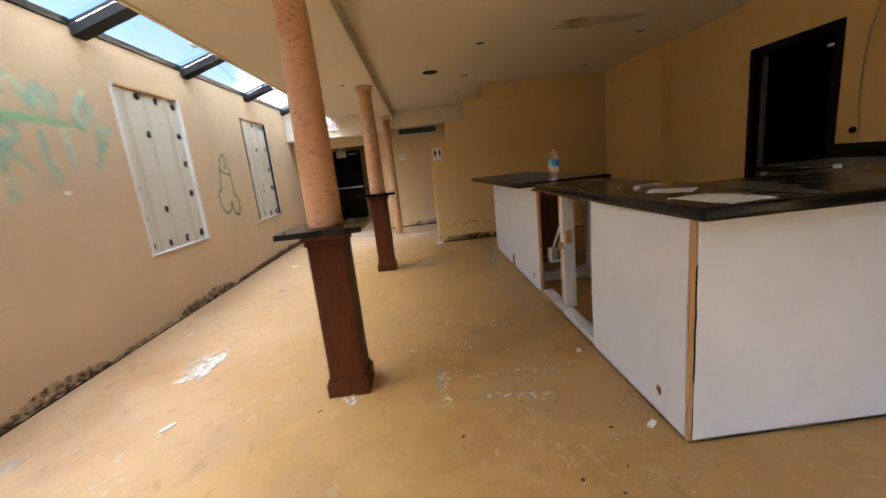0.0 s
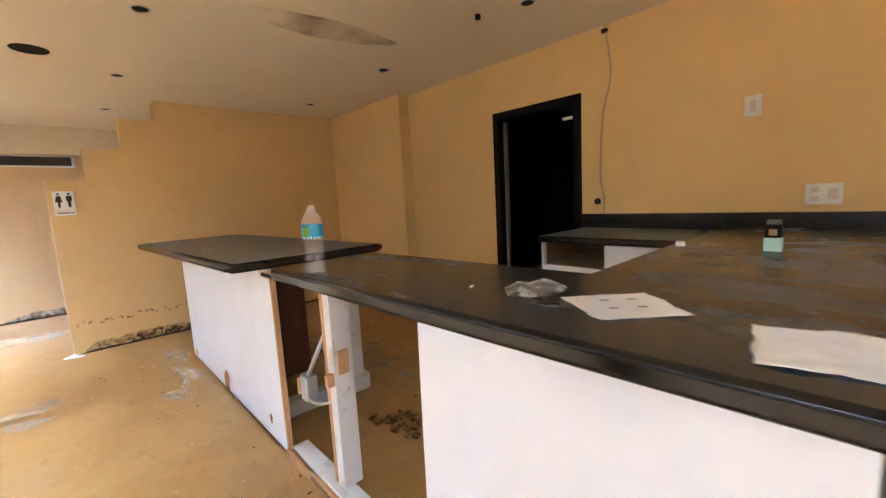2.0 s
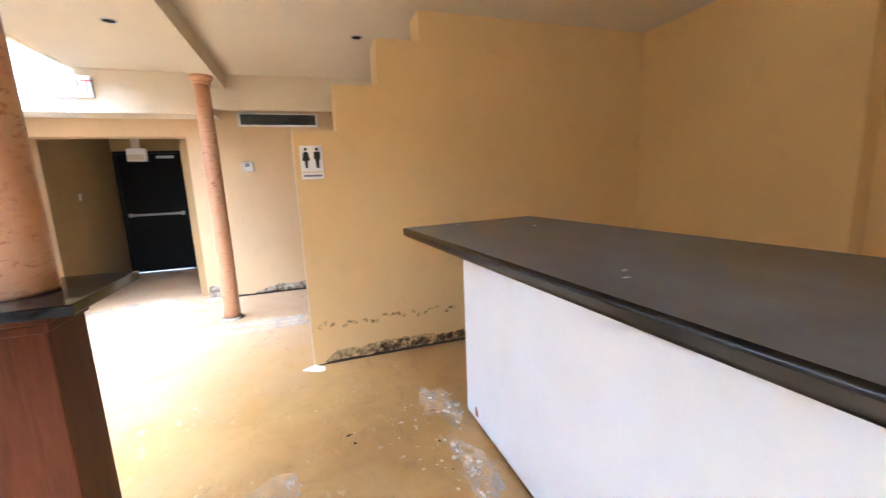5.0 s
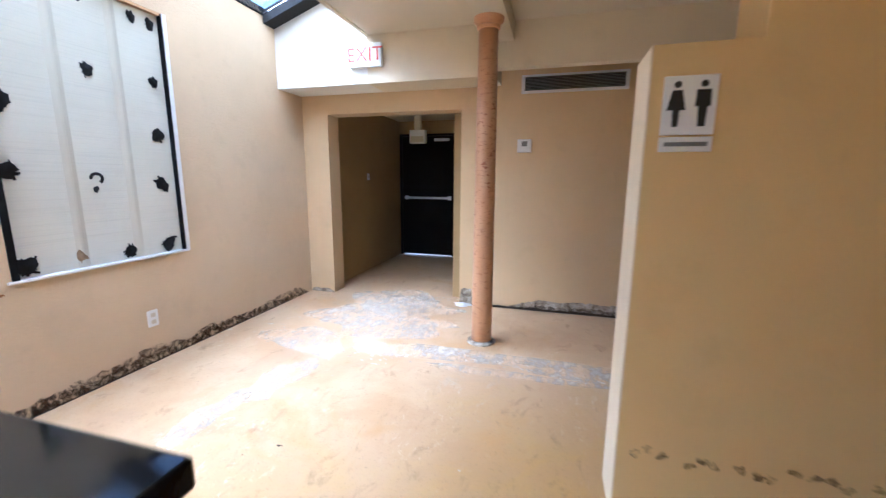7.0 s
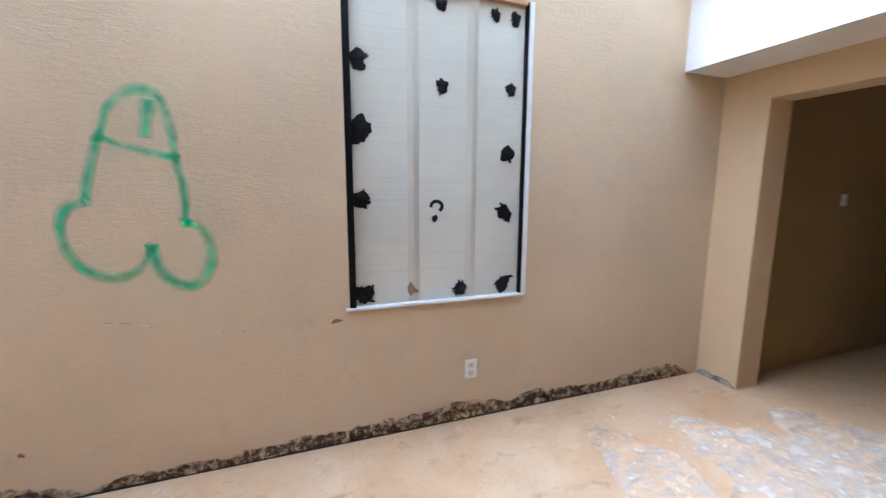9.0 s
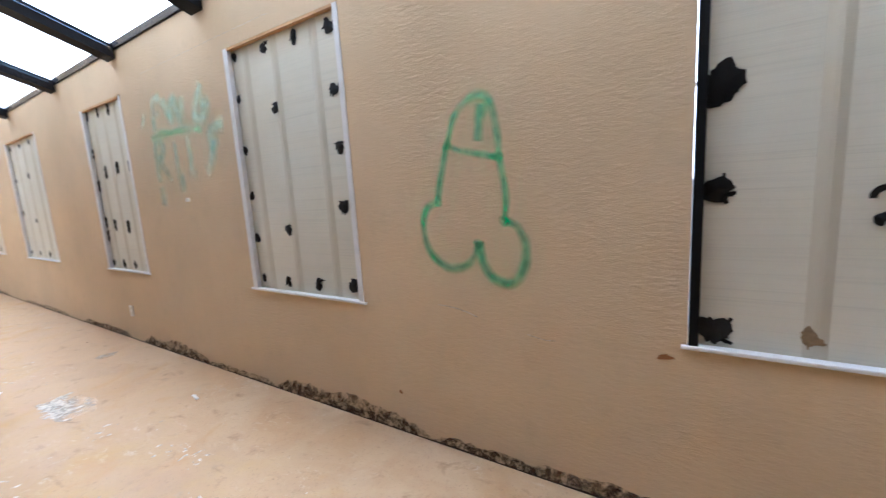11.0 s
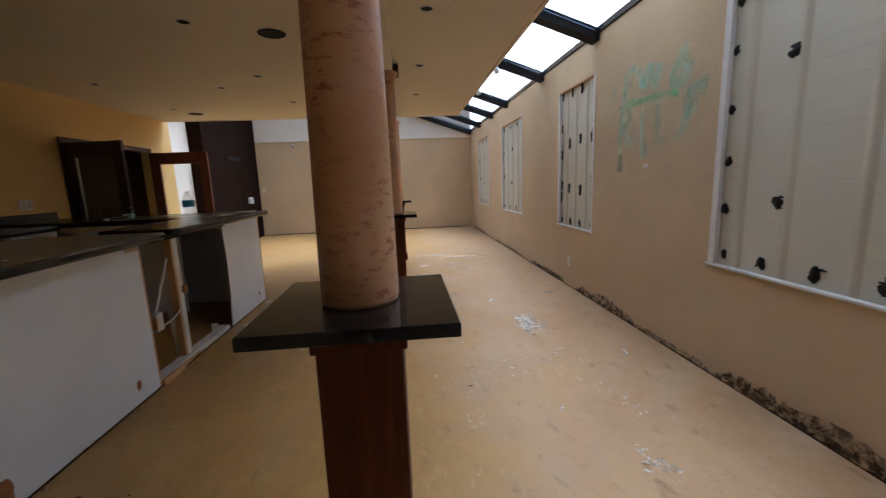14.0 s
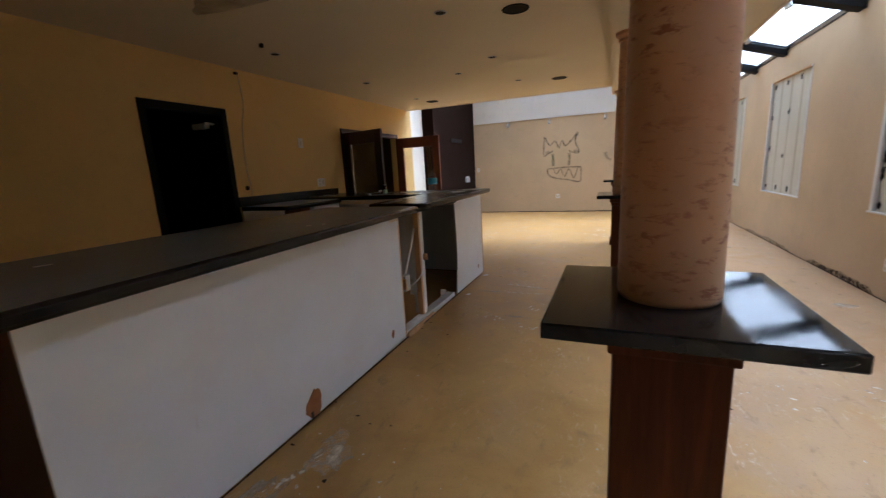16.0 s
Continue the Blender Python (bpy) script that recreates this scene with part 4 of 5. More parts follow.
loose = thing("drawer", (3.1, 3.78, 0), "white loose drawer standing on the floor", "drawer")
part("drawer_front", solid((2.93, 2.948, 3.60, 3.965, 0.0, 0.27), bevel=0.003), M_PANEL, loose)
for b in ((2.949, 3.33, 3.62, 3.632, 0.02, 0.23), (2.949, 3.33, 3.933, 3.945, 0.02, 0.23), (3.318, 3.33, 3.633, 3.932, 0.02, 0.23)):
    part("drawer_side", solid(b), M_DARKWOOD, loose, "dark wooden drawer side")
part("drawer_bottom", solid((2.949, 3.317, 3.633, 3.932, 0.0, 0.03)), M_DARKWOOD, loose)

# ---- junction box on its cable ----
jb = thing("junction_box", (1.77, 4.34, 0.36), "galvanised junction box hanging on armoured cable", "junction box")
part("body", solid((1.745, 1.805, 4.30, 4.385, 0.355, 0.49), bevel=0.006), M_STEEL, jb)
part("bracket", solid((1.735, 1.79, 4.386, 4.402, 0.38, 0.47), bevel=0.003), M_RAWWOOD, jb, "timber scrap on the box")
part("cable", tube([(1.775, 4.34, 0.49), (1.78, 4.27, 0.58), (1.79, 4.15, 0.74), (1.80, 4.05, 0.88), (1.81, 3.975, 0.985)], 0.0115), M_STEEL, jb, "grey armoured cable", True)
part("cable", tube([(1.75, 4.30, 0.38), (1.735, 4.2, 0.40), (1.74, 4.08, 0.44), (1.78, 3.985, 0.50), (1.81, 3.98, 0.53)], 0.006), M_STEEL, jb, "", True)

# ---- things on the bar ----
TOP = 1.0905


def water_bottle(cx, cy, z, s):
    b = thing("water_bottle", (cx, cy, z), "clear plastic water bottle with blue label, nearly empty", "bottle")
    prof = [(0.028, 0.0), (0.037, 0.003), (0.040, 0.012)]
    for k in range(7):
        h = 0.018 + 0.0165 * k
        r = 0.040 - 0.003 * math.sin(math.pi * k / 6)
        prof += [(r - 0.0035, h), (r - 0.0025, h + 0.003), (r, h + 0.007), (r, h + 0.010), (r - 0.0025, h + 0.0135)]
    prof += [(0.0405, 0.136), (0.0405, 0.194), (0.039, 0.199), (0.040, 0.203), (0.037, 0.212), (0.030, 0.226), (0.020, 0.238), (0.0135, 0.243), (0.0135, 0.252)]
    body = part("body", lathe([(r * s, z + h * s) for r, h in prof], cx, cy, 28), M_PET, b, "", True)
    body.visible_shadow = False
    part("cap", lathe([(0.0145 * s, z + 0.243 * s), (0.015 * s, z + 0.246 * s), (0.0148 * s, z + 0.262 * s), (0.012 * s, z + 0.264 * s)], cx, cy, 20), M_PET, b, "clear white cap")
    lab = bmesh.new()
    seg = 32
    rg = [[lab.verts.new((cx + 0.0412 * s * math.cos(2 * math.pi * k / seg), cy + 0.0412 * s * math.sin(2 * math.pi * k / seg), z + h * s)) for k in range(seg)] for h in (0.138, 0.192)]
    for k in range(seg):
        lab.faces.new((rg[0][k], rg[0][(k + 1) % seg], rg[1][(k + 1) % seg], rg[1][k]))
    lb = part("label", lab, M_LABELBLUE, b, "blue paper label")
    for h0, h1, a0, a1 in ((0.148, 0.182, 3.3, 4.0), (0.148, 0.182, 0.3, 1.0)):
        g = bmesh.new()
        pr = None
        for k in range(7):
            a = a0 + (a1 - a0) * k / 6
            pair = [g.verts.new((cx + 0.0416 * s * math.cos(a), cy + 0.0416 * s * math.sin(a), z + h * s)) for h in (h0, h1)]
            if pr:
                g.faces.new((pr[0], pair[0], pair[1], pr[1]))
            pr = pair
        part("label_patch", g, M_LABELGREEN, lb)
    wpatch = bmesh.new()
    pr = None
    for k in range(13):
        a = 2.2 + 3.8 * k / 12
        pair = [wpatch.verts.new((cx + 0.0414 * s * math.cos(a), cy + 0.0414 * s * math.sin(a), z + h * s)) for h in (0.139, 0.146)]
        if pr:
            wpatch.faces.new((pr[0], pair[0], pair[1], pr[1]))
        pr = pair
    part("label_patch", wpatch, M_LABELWHITE, lb)
    return b


water_bottle(1.665, 3.895, TOP, 1.02)


def sheet(outline, z, seed, amp):
    """A thin sheet of paper with a slightly wavy surface."""
    bm = bmesh.new()
    n = 20
    (ax, ay), (bx, by), (cx, cy), (dx, dy) = outline
    g = []
    for i in range(n + 1):
        row = []
        for j in range(n + 1):
            u, v = i / n, j / n
            x = (ax * (1 - u) + bx * u) * (1 - v) + (dx * (1 - u) + cx * u) * v
            y = (ay * (1 - u) + by * u) * (1 - v) + (dy * (1 - u) + cy * u) * v
            w = noise.noise((x * 16, y * 16, seed)) + 0.4 * noise.noise((x * 45, y * 45, seed))
            row.append(bm.verts.new((x + 0.008 * w, y + 0.008 * noise.noise((x * 22, y * 22, seed + 5)), z + amp * abs(w))))
        g.append(row)
    for i in range(n):
        for j in range(n):
            bm.faces.new((g[i][j], g[i + 1][j], g[i + 1][j + 1], g[i][j + 1]))
    ext = bmesh.ops.extrude_face_region(bm, geom=list(bm.faces))
    bmesh.ops.translate(bm, verts=[v for v in ext["geom"] if isinstance(v, bmesh.types.BMVert)], vec=(0, 0, -0.0003))
    bmesh.ops.recalc_face_normals(bm, faces=list(bm.faces))
    return bm


single("paper_towel", sheet(((1.685, 2.51), (1.735, 2.205), (1.95, 2.24), (1.885, 2.54)), TOP + 0.001, 3, 0.009), M_PAPER, "white crumpled paper towel on the black worktop", "paper", "", "", True)
leaflet = thing("leaflet", (1.88, 2.78, TOP), "white folded leaflet with grey print on the worktop", "paper")
part("sheet", sheet(((1.745, 2.775), (1.89, 2.64), (2.02, 2.785), (1.865, 2.935)), TOP + 0.001, 8, 0.004), M_PAPER, leaflet, "", True)
for k in range(2):
    for j in range(2):
        x, y = 1.835 + 0.045 * k + 0.05 * j, 2.785 - 0.045 * k + 0.045 * j
        part("print_bar", prism([(x - 0.014, y), (x, y - 0.014), (x + 0.007, y - 0.007), (x - 0.007, y + 0.007)], "z", TOP + 0.0058, TOP + 0.0064), M_VENT, leaflet)
film = bmesh.new()
steps = 34
bag_rows = []
for i in range(steps + 1):
    row = []
    for j in range(steps + 1):
        a, q = 2 * math.pi * i / steps, j / steps
        edge = 1 + 0.28 * noise.noise((math.cos(a) * 1.4, math.sin(a) * 1.4, 2.3))
        x, y = 1.915 + 0.105 * edge * q * math.cos(a), 3.04 + 0.078 * edge * q * math.sin(a)
        fold = abs(noise.noise((x * 17, y * 17, 0.6))) + 0.5 * abs(noise.noise((x * 41, y * 41, 3.1)))
        row.append(film.verts.new((x, y, TOP + 0.0015 + 0.05 * (1 - q * q) * fold + 0.004 * (1 - q))))
    bag_rows.append(row)
for i in range(steps):
    for j in range(steps):
        film.faces.new((bag_rows[i][j], bag_rows[i][j + 1], bag_rows[i + 1][j + 1], bag_rows[i + 1][j]))
bmesh.ops.remove_doubles(film, verts=list(film.verts), dist=0.0004)
single("plastic_bag", film, M_FILM, "crumpled clear plastic bag on the worktop", "plastic bag", "", "", True)
packet = thing("packet", (2.92, 2.64, TOP), "small black and mint printed packet standing on the worktop", "packet")
part("body", solid((2.90, 2.94, 2.612, 2.668, TOP, TOP + 0.052), bevel=0.003), M_MINT, packet)
part("upper", solid((2.902, 2.938, 2.614, 2.666, TOP + 0.0525, TOP + 0.103), bevel=0.003), M_BLACK, packet, "black upper half")
part("emblem", solid((2.899, 2.9015, 2.628, 2.652, TOP + 0.062, TOP + 0.085)), M_GOLD, packet)
part("closure", solid((2.905, 2.935, 2.618, 2.662, TOP + 0.1035, TOP + 0.12), bevel=0.003), M_VENT, packet)
single("bottle_cap", lathe([(0.018, TOP), (0.019, TOP + 0.003), (0.018, TOP + 0.018), (0.015, TOP + 0.021)], 2.95, 2.965, 20), M_LABELWHITE, "pale blue plastic bottle cap on the worktop", "bottle cap")

# ---- doors ----
kd = thing("door_1", (RIGHT, 4.43, 0), "black painted door frame with the door standing open into darkness", "door", "", "structure")
for b in ((RIGHT - 0.014, RIGHT + 0.125, 3.985, 4.052, 0, 2.118), (RIGHT - 0.014, RIGHT + 0.125, 4.808, 4.872, 0, 2.118), (RIGHT - 0.013, RIGHT + 0.124, 4.053, 4.807, 2.045, 2.118)):
    part("door_frame", solid(b, bevel=0.004), M_BLACKTRIM, kd)
leaf = part("door_leaf", solid((RIGHT + 0.14, RIGHT + 0.88, 4.035, 4.075, 0.01, 2.03), bevel=0.003), M_DOORBLACK, kd, "black door leaf standing open")
part("closer", solid((RIGHT + 0.15, RIGHT + 0.36, 4.076, 4.13, 1.92, 1.98), bevel=0.006), M_BEIGE, leaf, "beige door closer")
part("closer_arm", solid((RIGHT + 0.07, RIGHT + 0.10, 4.08, 4.19, 1.95, 1.972), bevel=0.004), M_BEIGE, leaf, "beige closer arm")
part("jamb_strip", solid((RIGHT + 0.06, RIGHT + 0.11, 4.79, 4.806, 0.0, 2.04)), M_VENT, kd, "grey metal jamb strip")
ap = thing("appliance", (5.2, 4.5, 0), "grey metal appliance in the unlit room", "appliance")
part("body", solid((4.95, 5.5, 4.36, 4.75, 0.08, 0.82), bevel=0.01), M_APPLIANCE, ap)
part("foot", solid((5.0, 5.45, 4.4, 4.71, 0.0, 0.08)), M_BLACK, ap)

ex = thing("door_2", (-1.45, 12.6, 0), "black exit door with a panic bar at the passage end", "door", "", "structure")
xleaf = part("door_leaf", solid((-1.88, -1.02, 12.575, 12.62, 0.018, 1.96), bevel=0.003), M_DOORBLACK, ex)
for b in ((-1.919, -1.882, 12.535, 12.68, 0, 1.998), (-1.018, -0.981, 12.535, 12.68, 0, 1.998), (-1.881, -1.019, 12.536, 12.68, 1.963, 1.998)):
    part("door_frame", solid(b, bevel=0.003), M_BLACKTRIM, ex)
part("panic_bar", solid((-1.83, -1.04, 12.52, 12.545, 0.955, 0.99), (-1.83, -1.78, 12.546, 12.574, 0.94, 1.005), (-1.09, -1.04, 12.546, 12.574, 0.94, 1.005), bevel=0.004), M_CHROME, xleaf, "brushed metal panic bar")
part("closer", solid((-1.32, -1.08, 12.52, 12.573, 1.88, 1.92), bevel=0.004), M_STEEL, xleaf, "grey door closer")
part("latch", solid((-0.93, -0.89, 12.52, 12.549, 0.86, 0.94), bevel=0.004), M_BLACK, ex)

lamp = thing("emergency_light", (-1.42, 12.0, 2.0), "white boxy emergency light under the passage ceiling", "light fitting")
part("housing", solid((-1.53, -1.29, 11.95, 12.05, 1.80, 1.99), bevel=0.01), M_PLATE, lamp)
part("stem", solid((-1.46, -1.36, 11.97, 12.03, 1.99, 2.20), bevel=0.004), M_BEIGE, lamp)
part("lens", solid((-1.51, -1.31, 11.945, 11.9495, 1.82, 1.90)), M_BEIGE, lamp)


def glazed_leaf(name, hinge, free, label, wood_mat, handle_side):
    """A door leaf with a tall glass pane between two plan points."""
    d = thing(name, (*hinge, 0), label, "door", "entrance door leaves", "structure")
    h, f = Vector((*hinge, 0)), Vector((*free, 0))
    along = (f - h)
    length = along.length
    along.normalize()
    across = Vector((-along.y, along.x, 0))

    def slab(u0, u1, z0, z1, t, bev=0.003):
        bm = solid((u0, u1, -t, t, z0, z1), bevel=bev)
        for v in bm.verts:
            v.co = h + along * v.co.x + across * v.co.y + Vector((0, 0, v.co.z))
        return bm
    for u0, u1, z0, z1 in ((0.0, 0.13, 0.012, 1.985), (length - 0.13, length, 0.012, 1.985), (0.131, length - 0.131, 1.80, 1.985), (0.131, length - 0.131, 0.012, 0.28)):
        part("rail" if u1 - u0 > 0.2 else "stile", slab(u0, u1, z0, z1, 0.021), wood_mat, d)
    pane = part("pane", slab(0.131, length - 0.131, 0.281, 1.799, 0.003, 0), M_GLASS, d)
    pane.visible_shadow = False
    s = handle_side
    p = h + along * (length - 0.06)
    pts = [p + across * s * 0.02 + Vector((0, 0, 1.10)), p + across * s * 0.065 + Vector((0, 0, 1.09)) - along * 0.01, p + across * s * 0.075 + Vector((0, 0, 0.98)), p + across * s * 0.055 + Vector((0, 0, 0.88)), p + across * s * 0.06 + Vector((0, 0, 0.80)), p + across * s * 0.02 + Vector((0, 0, 0.79))]
    part("handle", tube(pts, 0.011), M_PLATE, d, "white curved pull handle", True)
    return d


glazed_leaf("door_3", (4.0, 1.93), (3.24, 2.10), "dark brown glazed entrance door standing open", M_DARKWOOD, -1)
glazed_leaf("door_4", (3.98, 0.30), (3.11, 0.30), "red-brown glazed entrance door standing open", M_REDDOOR, 1)
fr = thing("door_frame", (RIGHT, 1.1, 0), "dark brown wooden frame of the entrance", "door frame", "", "structure")
for b in ((RIGHT - 0.02, RIGHT + 0.13, 0.23, 0.279, 0, 2.06), (RIGHT - 0.02, RIGHT + 0.13, 1.951, 2.0, 0, 2.06), (RIGHT - 0.02, RIGHT + 0.13, 0.28, 1.95, 2.0, 2.06)):
    part("jamb", solid(b, bevel=0.003), M_DARKWOOD, fr)


# ---- wall fittings ----
def wall_plate(name, at, size, normal, label, category, holes, kind_parts):
    """A small plate on a wall; at is its middle, size its width and height, normal the axis that it faces."""
    t = thing(name, at, label, category)
    x, y, z = at
    w, h = size[0] / 2, size[1] / 2

    def b(u0, u1, v0, v1, d0, d1):
        if normal == "+x":
            return (x + d0, x + d1, y + u0, y + u1, z + v0, z + v1)
        if normal == "-x":
            return (x - d1, x - d0, y + u0, y + u1, z + v0, z + v1)
        if normal == "+y":
            return (x + u0, x + u1, y + d0, y + d1, z + v0, z + v1)
        return (x + u0, x + u1, y - d1, y - d0, z + v0, z + v1)
    part("plate", solid(b(-w, w, -h, h, 0.0, 0.008), bevel=0.002), M_PLATE, t)
    for u, v, su, sv in holes:
        part(kind_parts, solid(b(u - su, u + su, v - sv, v + sv, 0.0081, 0.012), bevel=0.001), M_BEIGE, t)
    return t


wall_plate("outlet", (LEFT, 8.26, 0.32), (0.075, 0.115), "+x", "white wall outlet plate on the tan wall", "outlet", ((0, 0.025, 0.016, 0.014), (0, -0.025, 0.016, 0.014)), "socket_face")
wall_plate("outlet", (LEFT, 2.6, 0.32), (0.075, 0.115), "+x", "white wall outlet plate on the tan wall", "outlet", ((0, 0.025, 0.016, 0.014), (0, -0.025, 0.016, 0.014)), "socket_face")
wall_plate("outlet", (1.58, BACK, 0.45), (0.11, 0.115), "+y", "white double outlet plate on the back wall", "outlet", ((-0.025, 0, 0.016, 0.03), (0.025, 0, 0.016, 0.03)), "socket_face")
wall_plate("wall_plate", (LEFT, 4.11, 1.425), (0.05, 0.03), "+x", "small white plug fixed to the tan wall", "wall plate", (), "cover")
wall_plate("light_switch", (RIGHT, 2.895, 1.805), (0.085, 0.125), "-x", "white light switch plate above the worktop", "switch", ((0, 0, 0.014, 0.03),), "rocker")
wall_plate("outlet", (RIGHT, 2.565, 1.27), (0.15, 0.115), "-x", "white double switch and outlet plate", "outlet", ((-0.035, 0, 0.02, 0.03), (0.035, 0.024, 0.018, 0.014), (0.035, -0.024, 0.018, 0.014)), "socket_face")
wall_plate("light_switch", (3.93, BACK, 1.29), (0.08, 0.115), "+y", "white light switch plate on the back wall", "switch", ((0, 0, 0.012, 0.03),), "rocker")
wall_plate("light_switch", (-1.925, 11.36, 1.31), (0.06, 0.09), "+x", "small white switch plate on the passage wall", "switch", ((0, 0, 0.01, 0.02),), "rocker")
th = thing("thermostat", (0.285, END, 1.6), "white thermostat box with a small grey display", "thermostat")
part("housing", solid((0.222, 0.35, END - 0.03, END, 1.54, 1.66), bevel=0.006), M_PLATE, th)
part("display", solid((0.262, 0.312, END - 0.032, END - 0.0305, 1.595, 1.64)), M_VENT, th)

fit_box = thing("wall_box", (4.02, -3.72, 0.98), "small pale metal box fixed to the dark panelled wall", "wall box")
part("housing", solid((3.955, 4.019, -3.86, -3.60, 0.97, 1.09), bevel=0.012), M_STEEL, fit_box)
part("lid", solid((3.965, 4.019, -3.84, -3.62, 1.091, 1.135), bevel=0.015), M_PLATE, fit_box, "white rounded lid")
# no real recess: a black plate gives the slot its darkness
slot = thing("wall_slot", (4.02, -3.0, 2.05), "narrow black plate painting a dark recess high on the panelled wall", "slot plate")
part("plate", solid((4.004, 4.019, -3.42, -2.62, 2.04, 2.14), bevel=0.003), M_BLACK, slot)

vent = thing("air_vent", (0.7, END, 2.14), "long dark air grille in a white frame", "vent")
part("backing", solid((0.27, 1.12, END - 0.006, END, 2.09, 2.207)), M_BLACK, vent)
for b in ((0.24, 1.15, END - 0.018, END - 0.001, 2.065, 2.089), (0.24, 1.15, END - 0.018, END - 0.001, 2.208, 2.225), (0.24, 0.269, END - 0.018, END - 0.001, 2.09, 2.207), (1.121, 1.15, END - 0.018, END - 0.001, 2.09, 2.207)):
    part("frame", solid(b, bevel=0.002), M_TRIM, vent)
for k in range(9):
    z = 2.096 + 0.0122 * k
    part("slat", prism([(END - 0.016, z), (END - 0.007, z + 0.004), (END - 0.007, z + 0.007), (END - 0.016, z + 0.003)], "x", 0.27, 1.12), M_VENT, vent)

es = thing("exit_sign", (-1.12, 9.77, 2.37), "white exit sign with faded red letters", "sign")
part("housing", solid((-1.285, -0.965, 9.725, 9.769, 2.28, 2.48), bevel=0.006), M_PLATE, es)


def lettering(text, size, place_matrix, material, parent, name="lettering"):
    cu = bpy.data.curves.new(name, "FONT")
    cu.body, cu.size, cu.extrude = text, size, 0.0008
    cu.align_x, cu.align_y = "CENTER", "CENTER"
    tmp = bpy.data.objects.new("tmp", cu)
    scene.collection.objects.link(tmp)
    bpy.context.view_layer.update()
    me = bpy.data.meshes.new_from_object(tmp.evaluated_get(bpy.context.evaluated_depsgraph_get()))
    bpy.data.objects.remove(tmp)
    me.transform(place_matrix)
    me.materials.clear()
    me.materials.append(material)
    ob = new(name, me)
    ob.parent = parent
    if parent.parent is None:
        ob.matrix_parent_inverse = parent.matrix_basis.inverted()
    return ob


lettering("EXIT", 0.17, pose(-1.125, 9.7235, 2.38, 90, 0, 0), M_RED, es)

ws = thing("restroom_sign", (0.975, 7.716, 1.5), "white restroom sign with two black figures and a text line", "sign")
part("plate", solid((0.897, 1.048, 7.708, 7.7165, 1.44, 1.618), bevel=0.002), M_PLATE, ws)
part("text_plate", solid((0.897, 1.048, 7.709, 7.7165, 1.388, 1.434), bevel=0.002), M_PLATE, ws)
for k, cx in enumerate((0.936, 1.01)):
    part("pictogram_head", lathe([(0.0105, 0), (0.0105, 0.001)], 0, 0, 16), M_INK, ws).data.transform(pose(cx, 7.7078, 1.592, 90, 0, 0))
    body = [(cx - 0.02, 1.575), (cx + 0.02, 1.575), (cx + 0.022, 1.525), (cx + 0.013, 1.525), (cx + 0.010, 1.465), (cx - 0.010, 1.465), (cx - 0.013, 1.525), (cx - 0.022, 1.525)]
    if k == 0:
        body = [(cx - 0.014, 1.575), (cx + 0.014, 1.575), (cx + 0.027, 1.515), (cx + 0.010, 1.515), (cx + 0.008, 1.465), (cx - 0.008, 1.465), (cx - 0.010, 1.515), (cx - 0.027, 1.515)]
    part("pictogram_body", prism(body, "y", 7.7066, 7.7078), M_INK, ws)
part("text_bar", solid((0.912, 1.034, 7.7075, 7.7088, 1.405, 1.418)), M_VENT, ws)

wire = thing("wire", (4.0, 3.8, 2.5), "thin loose cable hanging down the wall to a black plug", "cable")
part("cable", tube([(4.006, 3.79, 2.555), (4.0, 3.775, 2.48), (4.005, 3.745, 2.2), (4.008, 3.80, 1.95), (4.008, 3.822, 1.7), (4.008, 3.825, 1.45), (4.006, 3.80, 1.30), (4.01, 3.80, 1.18)], 0.005), M_WIRE, wire, "", True)
part("plug", lathe([(0.022, 0), (0.025, 0.004), (0.024, 0.02), (0.012, 0.028)], 0, 0, 16), M_BLACK, wire, "black round socket").data.transform(pose(RIGHT, 3.85, 1.268, 0, -90, 0))
part("hook", solid((3.99, 4.018, 3.77, 3.81, 2.50, 2.525), bevel=0.003), M_BLACK, wire)

# ---- ceiling fittings ----
spots_small = [(1.44, y) for y in (1.19, 2.59, 4.06, 5.40, 6.90, 8.36)] + [(2.03, y) for y in (2.09,)] + [(3.26, y) for y in (0.83, 2.34, 3.95, 5.52, 7.05)] + [(-0.3, y) for y in (1.55, 2.92, 4.29, 6.8, 8.40)]


def downlight(x, y, r, label, trim):
    d = thing("recessed_light", (x, y, CEIL), label, "ceiling light", "recessed lights in the ceiling")
    seg = 28
    bm = bmesh.new()
    prof = [(r * 0.78, CEIL - 0.0005), (r * 0.80, CEIL - 0.006), (r, CEIL - 0.004), (r * 1.02, CEIL - 0.0005)]
    rg = [[bm.verts.new((x + q * math.cos(2 * math.pi * k / seg), y + q * math.sin(2 * math.pi * k / seg), z)) for k in range(seg)] for q, z in prof]
    for lo, hi in zip(rg, rg[1:]):
        for k in range(seg):
            bm.faces.new((lo[k], lo[(k + 1) % seg], hi[(k + 1) % seg], hi[k]))
    part("trim_ring", bm, trim, d, "", True)
    # flat black disc paints the dark inside of the recess
    part("shade_disc", lathe([(r * 0.78, CEIL - 0.003), (r * 0.78, CEIL - 0.0005)], x, y, seg), M_BLACK, d)
    return d


one = downlight(1.44, 1.19, 0.052, "small recessed downlight with a metal rim", M_STEEL)
for x, y in spots_small[1:]:
    copy_thing(one, Matrix.Translation((x, y, CEIL)))
big = downlight(0.9, 3.82, 0.105, "large empty ceiling hole drawn as a black disc with a thin rim", M_BLACK)
